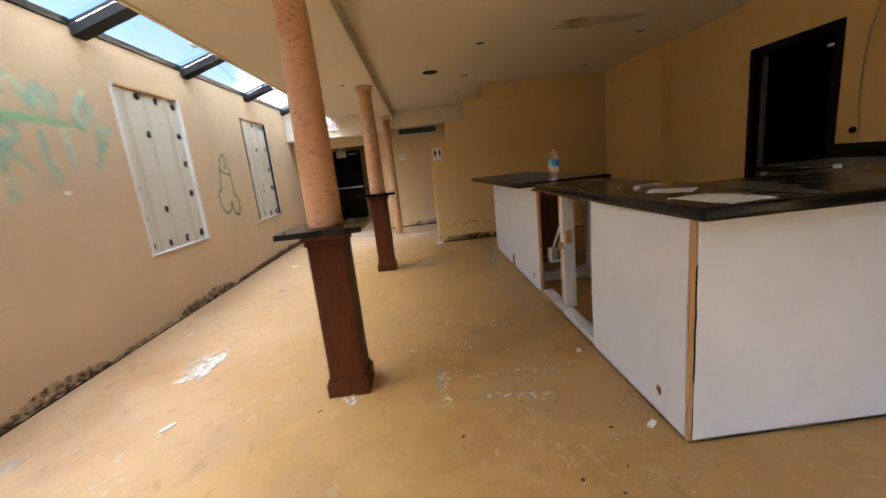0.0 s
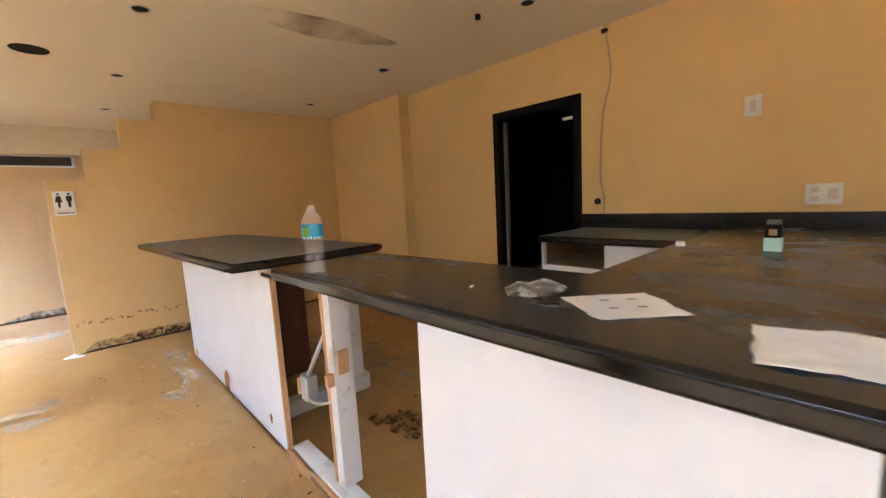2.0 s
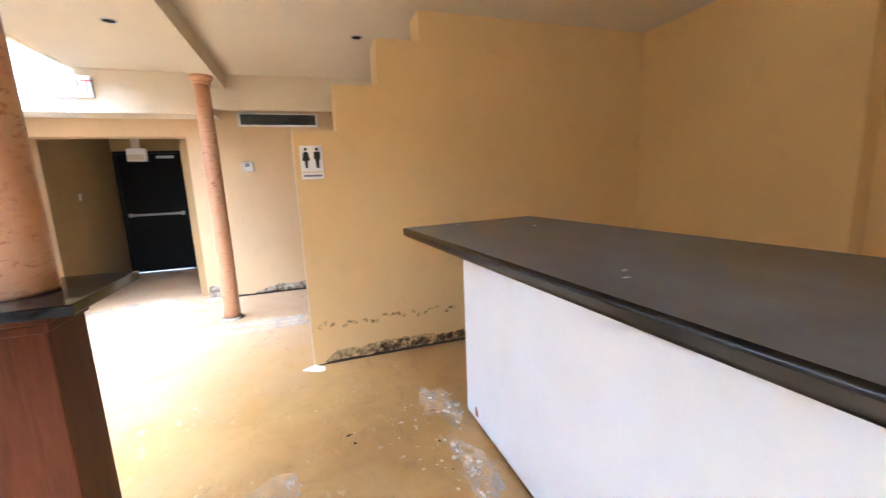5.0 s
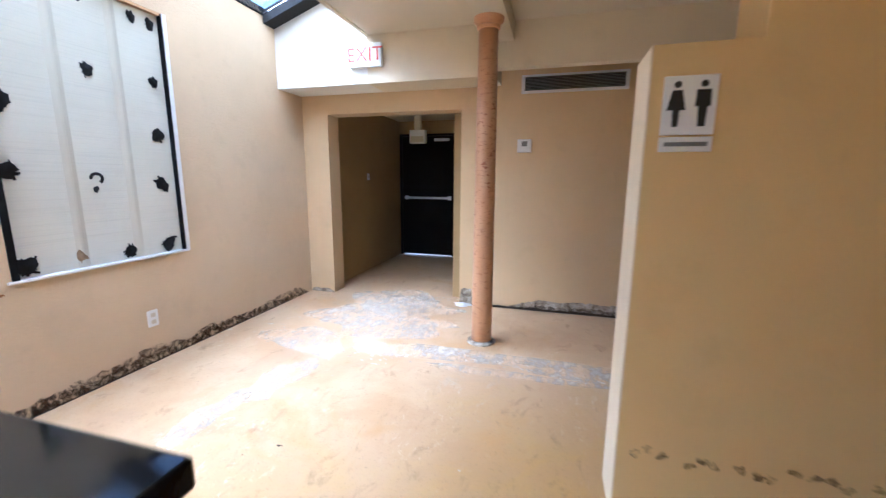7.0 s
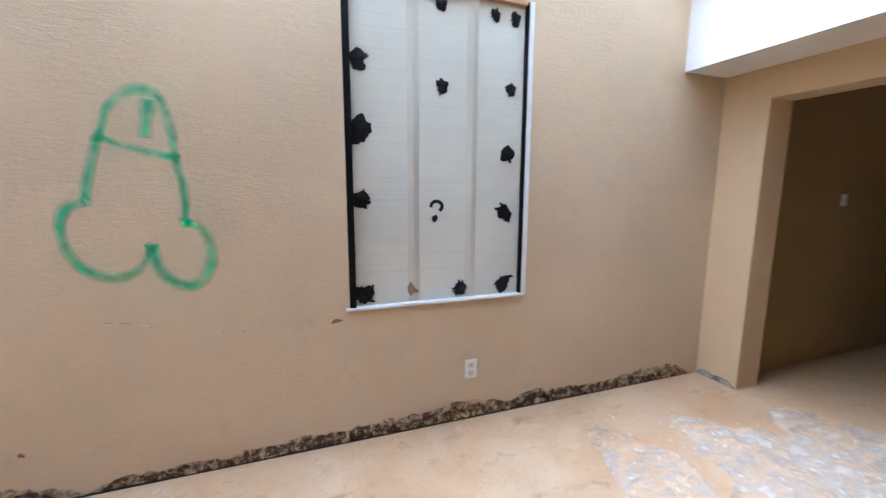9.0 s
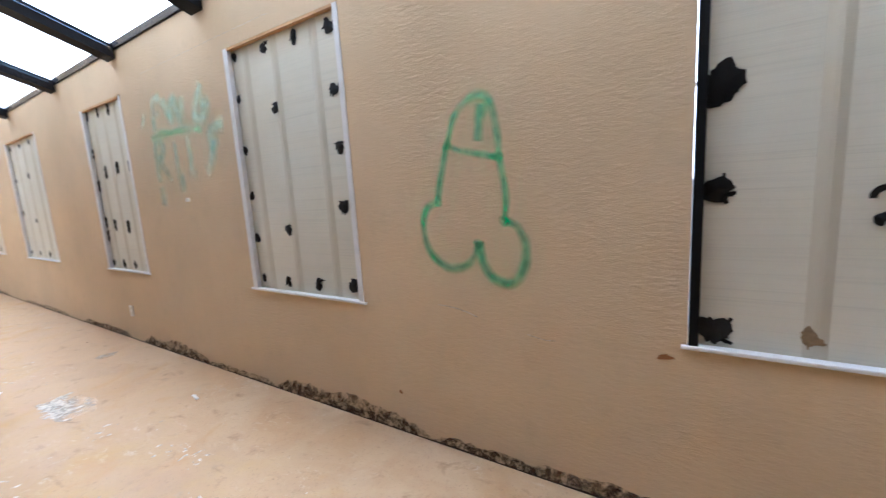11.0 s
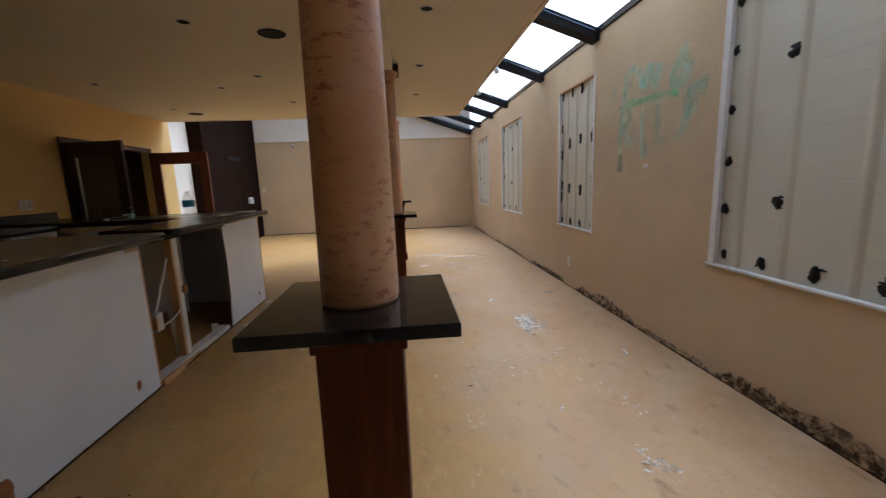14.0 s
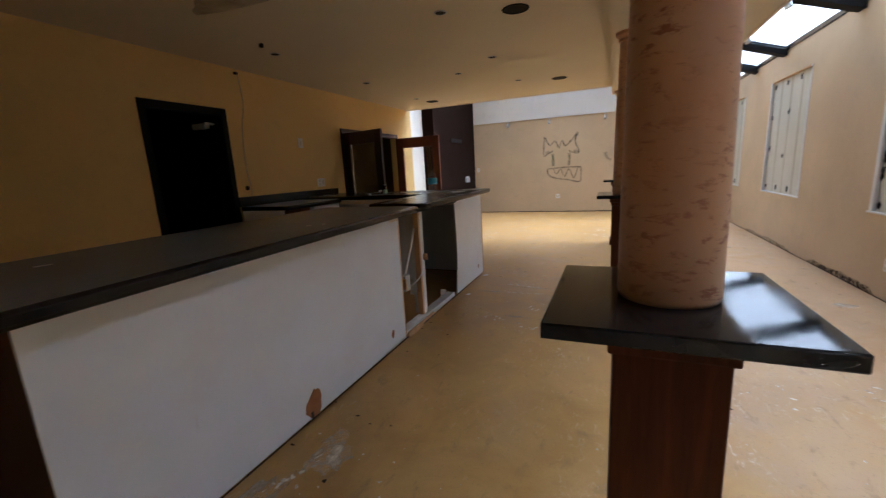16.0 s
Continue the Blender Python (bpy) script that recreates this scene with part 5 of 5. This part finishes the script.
for x, y in ((0.93, 6.53), (0.9, 0.95), (3.15, 0.40)):
    copy_thing(big, Matrix.Translation((x, y, CEIL)))
bm = bmesh.new()
blotch(2.45, 5.03, 0.5, 0.16, lambda u, v, d: (u, v, CEIL - d), 0.002, 81, bm, 0.35)
single("water_stain", bm, M_WATER, "brownish water stain on the ceiling", "stain", "", "stuff")

single("ceiling_hook", solid((3.11, 3.14, 4.235, 4.265, 2.525, 2.5595), bevel=0.004), M_BLACK, "small black hook in the ceiling", "hook")
sp = thing("speaker", (-0.05, 3.0, 2.5), "small dark speaker box on the beam", "speaker")
part("housing", solid((-0.075, -0.022, 2.95, 3.03, 2.43, 2.545), bevel=0.006), M_DARKWOOD, sp)
part("grille", solid((-0.079, -0.0755, 2.96, 3.02, 2.44, 2.535)), M_BLACK, sp)


def spotlight(at, aim, label):
    s = thing("spotlight", at, label, "spotlight", "spotlights")
    x, y, z = at
    part("base", solid((x - 0.03, x + 0.03, y - 0.03, y + 0.03, z - 0.02, z), bevel=0.004), M_STEEL, s)
    part("arm", tube([(x, y, z - 0.02), (x + aim[0] * 0.03, y + aim[1] * 0.03, z - 0.06), (x + aim[0] * 0.05, y + aim[1] * 0.05, z - 0.09)], 0.006), M_STEEL, s)
    head = part("head", lathe([(0.022, -0.05), (0.028, -0.045), (0.034, 0.03), (0.038, 0.05)], 0, 0, 18), M_STEEL, s, "", True)
    head.data.transform(look((x + aim[0] * 0.06, y + aim[1] * 0.06, z - 0.11), (x + aim[0], y + aim[1], z - 0.8)) @ Matrix.Rotation(math.pi, 4, "X"))
    return s


for x in (2.97, 1.81, 0.37):
    s = spotlight((x, BACK + 0.07, 2.62), (0, 0.5), "small silver spotlight below the white bulkhead")
for y in (4.87, 2.45, 1.3, 6.9):
    b = thing("spotlight", (-1.16, y, 2.72), "small silver spotlight beside the skylight", "spotlight", "spotlights")
    part("base", solid((-1.15, -1.119, y - 0.03, y + 0.03, 2.70, 2.76), bevel=0.004), M_STEEL, b)
    part("arm", tube([(-1.15, y, 2.73), (-1.19, y - 0.01, 2.72), (-1.22, y - 0.03, 2.68)], 0.006), M_STEEL, b)
    hd = part("head", lathe([(0.02, -0.05), (0.026, -0.045), (0.032, 0.03), (0.036, 0.05)], 0, 0, 18), M_STEEL, b, "", True)
    hd.data.transform(look((-1.23, y - 0.04, 2.65), (-1.8, y - 0.3, 1.5)) @ Matrix.Rotation(math.pi, 4, "X"))

# ---- graffiti ----
gr = thing("graffiti", (LEFT, 6.7, 1.3), "green spray-painted outline drawing on the tan wall", "graffiti")
for pts, w in (([(6.53, 1.34), (6.555, 1.45), (6.60, 1.6), (6.66, 1.74), (6.75, 1.80), (6.83, 1.76), (6.86, 1.62), (6.865, 1.52), (6.89, 1.36), (6.88, 1.24)], 0.028),
               ([(6.595, 1.60), (6.68, 1.565), (6.78, 1.54), (6.86, 1.52)], 0.024),
               ([(6.79, 1.76), (6.775, 1.68), (6.765, 1.60)], 0.035),
               ([(6.53, 1.335), (6.46, 1.30), (6.435, 1.2), (6.47, 1.08), (6.56, 1.01), (6.66, 1.015), (6.72, 1.07), (6.748, 1.14)], 0.028),
               ([(6.748, 1.14), (6.765, 1.04), (6.82, 0.965), (6.90, 0.95), (6.965, 1.02), (6.975, 1.13), (6.94, 1.21), (6.88, 1.24)], 0.034)):
    part("paint_line", stroke(pts, w * 0.7, on_left, 0.003), M_GREEN, gr)
    part("soft_edge", stroke(pts, w * 1.35, on_left, 0.0025), M_GREENHALO, gr)
    part("overspray", stroke(pts, w * 2.0, on_left, 0.002), M_GREENHALO, gr)
for u, v in ((6.535, 1.335), (6.878, 1.235), (6.60, 1.60), (6.858, 1.525), (6.748, 1.13)):
    part("paint_dot", blotch(u, v, 0.025, 0.025, on_left, 0.003, int(u * 100), None, 0.5), M_GREEN, gr)

wd = thing("graffiti", (LEFT, 4.1, 1.9), "faded green and teal spray-painted letters on the tan wall", "graffiti")
for pts, w, mat in (([(3.76, 2.02), (3.78, 2.14), (3.80, 2.25), (3.93, 2.27)], 0.05, M_TEAL), ([(3.79, 2.15), (3.88, 2.155)], 0.04, M_TEAL),
                    ([(3.96, 2.25), (4.01, 2.14), (4.06, 2.08), (4.10, 2.20), (4.15, 2.22), (4.18, 2.08), (4.23, 2.08), (4.26, 2.22)], 0.055, M_TEAL),
                    ([(4.56, 2.26), (4.50, 2.19), (4.44, 2.12), (4.42, 2.04), (4.50, 2.02), (4.58, 2.06), (4.60, 2.12), (4.52, 2.13)], 0.055, M_TEAL),
                    ([(3.56, 2.14), (3.60, 2.11)], 0.09, M_TEAL),
                    ([(3.68, 1.97), (3.85, 1.985), (4.05, 1.98), (4.25, 1.975), (4.42, 1.96), (4.49, 1.93)], 0.045, M_GREEN),
                    ([(3.72, 1.60), (3.72, 1.78), (3.73, 1.92), (3.84, 1.92), (3.87, 1.85), (3.76, 1.77), (3.84, 1.70), (3.93, 1.60)], 0.05, M_TEAL),
                    ([(4.05, 1.91), (4.06, 1.76), (4.06, 1.62), (4.13, 1.61)], 0.045, M_TEAL), ([(4.26, 1.92), (4.27, 1.78), (4.26, 1.64), (4.34, 1.62)], 0.045, M_TEAL),
                    ([(4.57, 1.93), (4.60, 1.80), (4.55, 1.67), (4.48, 1.63)], 0.06, M_TEAL), ([(4.58, 1.92), (4.68, 1.95), (4.78, 1.94)], 0.065, M_TEAL), ([(4.60, 1.82), (4.70, 1.84)], 0.05, M_TEAL),
                    ([(3.72, 1.56), (3.73, 1.46), (3.72, 1.40)], 0.07, M_TEALHALO), ([(4.08, 1.58), (4.09, 1.50)], 0.06, M_TEALHALO)):
    part("paint_line", stroke(pts, w * 1.1, on_left, 0.003), mat, wd)
    part("overspray", stroke(pts, w * 2.1, on_left, 0.002), M_TEALHALO, wd)

cr = thing("graffiti", (1.4, BACK, 1.6), "faded grey crown drawing with green drips on the back wall", "graffiti")
for pts, w, mat in (([(1.95, 2.12), (1.97, 1.62), (1.86, 1.64), (1.72, 1.72)], 0.03, M_GREY), ([(1.95, 2.10), (1.80, 1.88), (1.66, 1.98), (1.55, 1.80), (1.47, 1.98), (1.36, 1.84), (1.05, 2.18)], 0.03, M_GREY),
                    ([(1.05, 2.16), (1.12, 1.95), (1.02, 1.66), (1.16, 1.64), (1.28, 1.70)], 0.03, M_GREY), ([(1.88, 1.22), (1.6, 1.24), (1.3, 1.25), (0.96, 1.24)], 0.03, M_GREY),
                    ([(1.88, 1.22), (1.82, 1.04), (1.6, 0.95), (1.3, 0.9), (1.0, 0.84), (0.96, 1.0), (0.96, 1.24)], 0.03, M_GREY), ([(1.7, 1.22), (1.62, 1.08), (1.5, 1.2), (1.4, 1.0), (1.28, 1.2), (1.15, 0.95), (1.05, 1.2)], 0.022, M_GREY),
                    ([(1.72, 1.64), (1.71, 1.45), (1.70, 1.30)], 0.05, M_GREEN), ([(1.28, 1.64), (1.27, 1.45), (1.29, 1.30)], 0.05, M_GREEN), ([(0.35, 1.6), (0.3, 1.45), (0.2, 1.38)], 0.05, M_TEAL)):
    part("paint_line", stroke(pts, w * 1.2, on_back, 0.003), mat, cr)
    part("overspray", stroke(pts, w * 2.2, on_back, 0.002), M_GREYHALO, cr)
for u, v in ((1.86, 1.68), (1.12, 1.68)):
    part("paint_dot", blotch(u, v, 0.07, 0.035, on_back, 0.004, int(u * 50), None, 0.6), M_GREY, cr)

# ---- damage along the foot of the walls ----
bm = bmesh.new()
for k, (a, b, lo, hi) in enumerate(((5.05, 6.3, 0.05, 0.16), (6.45, 7.0, 0.03, 0.06), (6.95, 7.6, 0.03, 0.10), (7.5, 8.9, 0.05, 0.14), (8.6, 10.1, 0.05, 0.12), (2.9, 3.95, 0.05, 0.13), (1.2, 2.4, 0.03, 0.08), (-1.5, 0.6, 0.02, 0.06), (3.9, 5.0, 0.015, 0.05), (-4.2, -2.5, 0.02, 0.06))):
    strip(a, b, lo, hi, on_left, 0.003, 100 + k, 0.03, 0.0, bm)
halo = bmesh.new()
for k, (a, b) in enumerate(((5.0, 6.4), (6.4, 7.7), (7.4, 10.1), (2.8, 4.1), (1.1, 2.5))):
    strip(a, b, 0.02, 0.09, on_left, 0.002, 170 + k, 0.03, 0.0, halo)
single("damp_stain_on_left_wall", halo, M_MOULDFAINT, "faint brown damp stain along the foot of the tan wall", "stain", "", "stuff")
single("mould_on_left_wall", bm, M_MOULD, "black mould and torn paint along the foot of the tan wall", "mould", "", "stuff")
bm = bmesh.new()
strip(BACK, END, 0.003, 0.011, on_left, 0.005, 120, 0.04, 0.0, bm)
strip(LEFT, 4.0, 0.006, 0.022, on_back, 0.005, 121, 0.04, 0.0, bm)
strip(0.85, 3.95, 0.008, 0.02, lambda u, v, d: (u, 7.717 - d, v), 0.005, 122, 0.04, 0.0, bm)
strip(OP1, 4.0, 0.010, 0.024, lambda u, v, d: (u, END - d, v), 0.012, 123, 0.04, 0.0, bm)
strip(2.0, 2.34, 0.02, 0.05, lambda u, v, d: (RIGHT - d, u, v), 0.005, 124, 0.03, 0.0, bm)
single("floor_gap", bm, M_CREVICE, "dark open gap where the baseboards were torn off", "gap", "", "stuff")
bm = bmesh.new()
strip(OP1 + 0.5, 4.0, 0.085, 0.12, lambda u, v, d: (u, END - d, v), 0.006, 131, 0.03, 0.0, bm)
strip(LEFT, OP0, 0.01, 0.05, lambda u, v, d: (u, END - d, v), 0.004, 132, 0.03, 0.0, bm)
strip(OP1, OP1 + 0.15, 0.1, 0.22, lambda u, v, d: (u, END - d, v), 0.005, 133, 0.02, 0.0, bm)
single("bare_plaster_band", bm, M_BARE, "grey bare plaster band where the baseboard was", "plaster", "", "stuff")
bm = bmesh.new()
strip(0.93, 2.3, 0.05, 0.15, lambda u, v, d: (u, 7.717 - d, v), 0.003, 141, 0.025, 0.0, bm)
strip(1.3, 2.4, 0.03, 0.13, lambda u, v, d: (u, 7.717 - d, v), 0.004, 142, 0.025, 0.0, bm)
rng = random.Random(9)
for k in range(22):
    u = 0.92 + 0.055 * k + rng.uniform(-0.02, 0.02)
    blotch(u, 0.28 + 0.05 * rng.random(), 0.018, 0.014, lambda u, v, d: (u, 7.717 - d, v), 0.003, 150 + k, bm, 0.9)
strip(OP1 + 0.6, 3.6, 0.02, 0.07, lambda u, v, d: (u, END - d, v), 0.009, 143, 0.025, 0.0, bm)
single("mould_on_stair_wall", bm, M_MOULDFAINT, "brown mould spots and band on the foot of the stair wall", "mould", "", "stuff")
cracks = bmesh.new()
stroke([(6.50, 0.805), (6.58, 0.80), (6.66, 0.785), (6.72, 0.765)], 0.006, on_left, 0.003, cracks)
stroke([(6.97, 0.715), (7.05, 0.70), (7.1, 0.703)], 0.004, on_left, 0.003, cracks)
stroke([(3.65, 2.50), (4.2, 2.505), (4.8, 2.51), (5.4, 2.508)], 0.0025, on_left, 0.003, cracks)
for u0, v0 in ((-1.12, 0.80), (-0.95, 0.88), (-0.80, 0.84), (-0.62, 0.93)):
    stroke([(u0, v0), (u0 + 0.12, v0 + 0.03), (u0 + 0.22, v0 + 0.01)], 0.03, on_back, 0.003, cracks)
single("plaster_cracks", cracks, M_FLECK, "thin pale cracks in the wall paint", "crack", "", "stuff")
chip = bmesh.new()
blotch(7.52, 0.705, 0.022, 0.012, on_left, 0.003, 160, chip, 0.8)
blotch(6.2, 0.25, 0.012, 0.01, on_left, 0.003, 161, chip, 0.8)
single("wall_chip", chip, M_STAINPATCH, "small brown chip in the wall paint", "chip", "", "stuff")

# ---- residue and litter on the floor ----
rng = random.Random(4)
bm = bmesh.new()
# real residue; some patches also paint the skylight's glare on the floor
marks = [(-1.24, 3.89, 0.11, 0.2), (-1.19, 3.72, 0.08, 0.16), (-1.75, 2.84, 0.10, 0.06), (0.62, 3.18, 0.02, 0.2), (0.98, 2.9, 0.2, 0.018), (0.87, 3.82, 0.18, 0.02), (1.36, 3.13, 0.14, 0.018), (-0.52, -0.01, 0.35, 0.12), (-1.1, 0.23, 0.3, 0.12), (-1.22, 5.73, 0.06, 0.05),
         (-1.3, 8.9, 0.35, 0.25), (-0.95, 10.2, 0.4, 0.25), (-0.9, 9.4, 0.6, 0.35), (-0.3, 8.92, 0.6, 0.12), (0.9, 8.87, 0.5, 0.09), (-1.08, 8.3, 0.12, 0.3), (-1.2, 7.83, 0.10, 0.25), (1.5, 6.95, 0.05, 0.07), (1.52, 6.4, 0.04, 0.12), (1.47, 5.9, 0.03, 0.09), (-0.9, 9.9, 0.7, 0.3), (0.3, 9.0, 0.7, 0.08), (2.55, 5.5, 0.03, 0.4), (2.75, 4.9, 0.03, 0.3), (2.95, 5.6, 0.12, 0.05), (1.54, 6.28, 0.10, 0.22), (1.56, 6.85, 0.09, 0.22), (1.42, 5.85, 0.08, 0.16), (0.62, 6.45, 0.16, 0.1), (0.60, 6.18, 0.12, 0.08), (3.75, 2.05, 0.22, 0.16), (3.45, 1.9, 0.2, 0.1), (0.35, 8.75, 0.5, 0.06), (2.5, 6.1, 0.2, 0.3), (2.75, 5.3, 0.16, 0.25), (2.35, 5.9, 0.12, 0.2)]
for k, (x, y, rx, ry) in enumerate(marks):
    blotch(x, y, rx, ry, on_floor, 0.0015 + 0.00005 * k, 200 + k, bm, 0.7)
single("residue_and_glare", bm, M_RESIDUE, "white plaster and paint residue smeared on the floor, with painted glare", "residue", "", "stuff")
bm = bmesh.new()
for k in range(150):
    x, y = rng.choice([(rng.gauss(-1.1, 0.35), rng.uniform(-3, 9.5)), (rng.uniform(-1.8, 1.5), rng.uniform(-3.5, 9.7)), (rng.gauss(1.2, 0.25), rng.uniform(2, 7.4))])
    if -2.05 < x < 1.6:
        s = rng.uniform(0.002, 0.006)
        blotch(x, y, s * rng.uniform(0.6, 2.2), s, on_floor, 0.003 + 0.00001 * k, 400 + k, bm, 0.9)
for k, (x, y) in enumerate(((-1.24, 3.92), (-1.2, 3.8), (-1.28, 3.7), (-1.15, 3.62), (-1.22, 5.73), (-0.9, 5.2), (-1.3, 5.0), (-0.75, 4.7), (1.45, 6.1), (1.4, 6.35), (1.5, 6.5), (1.42, 6.75), (1.3, 6.9), (1.2, 6.6))):
    for j in range(4):
        blotch(x + rng.gauss(0, 0.05), y + rng.gauss(0, 0.07), rng.uniform(0.004, 0.014), rng.uniform(0.004, 0.013), on_floor, 0.0065 + 0.00005 * (k + j), 900 + 5 * k + j, bm, 1.0)
# trails of torn residue: from, to, spread, number, size
for k, (x0, y0, x1, y1, spread, count, size) in enumerate((
        (0.63, 3.25, 0.64, 2.85, 0.02, 26, 0.016), (0.70, 4.07, 1.32, 3.79, 0.05, 26, 0.016), (0.45, 3.62, 0.60, 3.50, 0.03, 8, 0.014), (0.81, 3.13, 1.50, 3.13, 0.012, 34, 0.011), (0.88, 2.90, 1.24, 2.84, 0.02, 26, 0.016),
        (0.78, 3.62, 0.90, 3.58, 0.02, 8, 0.018), (0.68, 3.9, 0.66, 3.3, 0.05, 14, 0.010), (-1.14, 4.0, -1.20, 3.55, 0.035, 40, 0.05), (-1.16, 4.6, -1.18, 4.3, 0.04, 12, 0.016), (-1.36, 5.35, -1.34, 5.1, 0.05, 14, 0.016),
        (-1.17, 5.5, -1.20, 5.76, 0.03, 9, 0.020), (-0.37, 5.35, -0.34, 4.55, 0.12, 12, 0.012), (-1.15, 2.9, -1.05, 2.0, 0.12, 20, 0.016), (-1.2, 1.9, -0.6, 0.3, 0.12, 36, 0.03), (1.62, 6.45, 1.50, 6.10, 0.05, 14, 0.020),
        (1.60, 7.05, 1.56, 6.60, 0.05, 14, 0.020), (1.40, 6.05, 1.50, 5.7, 0.06, 6, 0.016), (3.30, 6.90, 3.05, 6.0, 0.14, 60, 0.026), (2.56, 6.1, 2.56, 5.6, 0.14, 40, 0.024), (3.2, 4.6, 3.3, 4.2, 0.025, 22, 0.014),
        (2.9, 5.6, 3.0, 4.9, 0.02, 20, 0.014), (-0.1, 8.96, 0.53, 8.84, 0.03, 40, 0.013), (0.53, 8.84, 1.3, 8.80, 0.03, 40, 0.012), (-0.85, 8.80, -0.40, 8.76, 0.06, 36, 0.016), (-1.16, 7.7, -1.06, 8.35, 0.06, 44, 0.013),
        (-1.5, 9.0, -1.0, 9.7, 0.20, 90, 0.016), (-1.1, 9.9, -0.45, 10.2, 0.12, 60, 0.018), (3.6, 2.1, 3.95, 1.9, 0.08, 16, 0.02), (0.04, 3.08, 0.10, 3.02, 0.04, 16, 0.02))):
    for j in range(int(1.6 * count)):
        q = rng.random()
        x, y, h = x0 + (x1 - x0) * q + rng.gauss(0, spread), y0 + (y1 - y0) * q + rng.gauss(0, spread), size * 0.85 * rng.uniform(0.2, 1.0) ** 1.4
        turn = rng.uniform(0, math.pi)
        blotch(0, 0, h * rng.uniform(0.7, 1.9), h * rng.uniform(0.35, 0.9), lambda u, v, d: (x + u * math.cos(turn) - v * math.sin(turn), y + u * math.sin(turn) + v * math.cos(turn), d), 0.0095 + 0.00004 * j, 3000 + 97 * k + j, bm, 1.0)
single("plaster_flecks", bm, M_FLECK, "white plaster flecks scattered on the floor", "plaster", "", "stuff")
chunk = blotch(0.86, 7.66, 0.07, 0.045, on_floor, 0.001, 805, None, 0.8, 0.035)
single("plaster_lump", chunk, M_TRIM, "broken white plaster lump at the foot of the wall corner", "plaster lump")
heel = blotch(-0.27, 10.12, 0.10, 0.05, on_floor, 0.001, 806, None, 0.8, 0.03)
single("plaster_lump", heel, M_TRIM, "crumbled white plaster at the foot of the passage opening", "plaster lump")
for x, y, z, sx, sy, a in ((1.67, 5.54, 1.0945, 0.022, 0.006, 30), (1.62, 5.48, 1.0945, 0.018, 0.006, 10), (2.01, 6.51, 1.0945, 0.05, 0.006, 75), (1.70, 6.80, 1.0945, 0.03, 0.008, 50), (1.83, 3.21, TOP, 0.022, 0.006, 20)):
    bm = solid((-sx / 2, sx / 2, -sy / 2, sy / 2, 0.0, 0.003), bevel=0.001)
    bmesh.ops.transform(bm, matrix=pose(x, y, z, 0, 0, a), verts=list(bm.verts))
    single("plaster_scrap", bm, M_TRIM, "tiny white plaster scrap lying on the black worktop", "plaster scrap", "plaster scraps on the worktops")
scrap = solid((1.80, 1.86, 3.40, 3.412, 0.0, 0.075), (1.78, 1.85, 3.413, 3.45, 0.0, 0.01), bevel=0.002)
single("metal_bracket", scrap, M_TRIM, "small white bent bracket lying beside the panel", "bracket")
bm = bmesh.new()
for k in range(70):
    x, y = rng.choice([(rng.uniform(-1.9, 1.5), rng.uniform(-3.5, 9.7)), (rng.gauss(1.45, 0.15), rng.uniform(2, 7.2)), (rng.uniform(2.3, 3.8), rng.uniform(3.2, 7.3))])
    s = rng.uniform(0.003, 0.009)
    blotch(x, y, s * rng.uniform(0.7, 2), s, on_floor, 0.001, 700 + k, bm, 0.9, 0.004)
single("floor_litter", bm, M_DIRT, "small dark crumbs scattered on the floor", "litter", "", "stuff")
bm = bmesh.new()
blotch(2.33, 4.27, 0.10, 0.16, on_floor, 0.001, 801, bm, 0.8, 0.02)
blotch(2.24, 4.42, 0.06, 0.08, on_floor, 0.001, 802, bm, 0.8, 0.012)
blotch(2.6, 4.23, 0.03, 0.04, on_floor, 0.001, 803, bm, 0.8, 0.012)
single("dirt_heap", bm, M_MOULD, "small heap of black dirt on the bar floor", "dirt", "", "stuff")
for k, (x, y, sx, sy, a) in enumerate(((-1.5, 7.1, 0.10, 0.07, 20), (-0.35, 0.9, 0.12, 0.05, 5), (1.62, 2.5, 0.06, 0.03, 40), (1.58, 3.3, 0.05, 0.03, 70), (-1.0, 3.0, 0.09, 0.03, 60), (-1.72, 4.55, 0.10, 0.02, 80))):
    bm = solid((-sx / 2, sx / 2, -sy / 2, sy / 2, 0.0, 0.006), bevel=0.002)
    bmesh.ops.transform(bm, matrix=pose(x, y, 0.003, 0, 0, a), verts=list(bm.verts))
    single("plaster_chip", bm, M_TRIM, "flat white plaster chip lying on the floor", "plaster chip", "plaster chips on the floor")
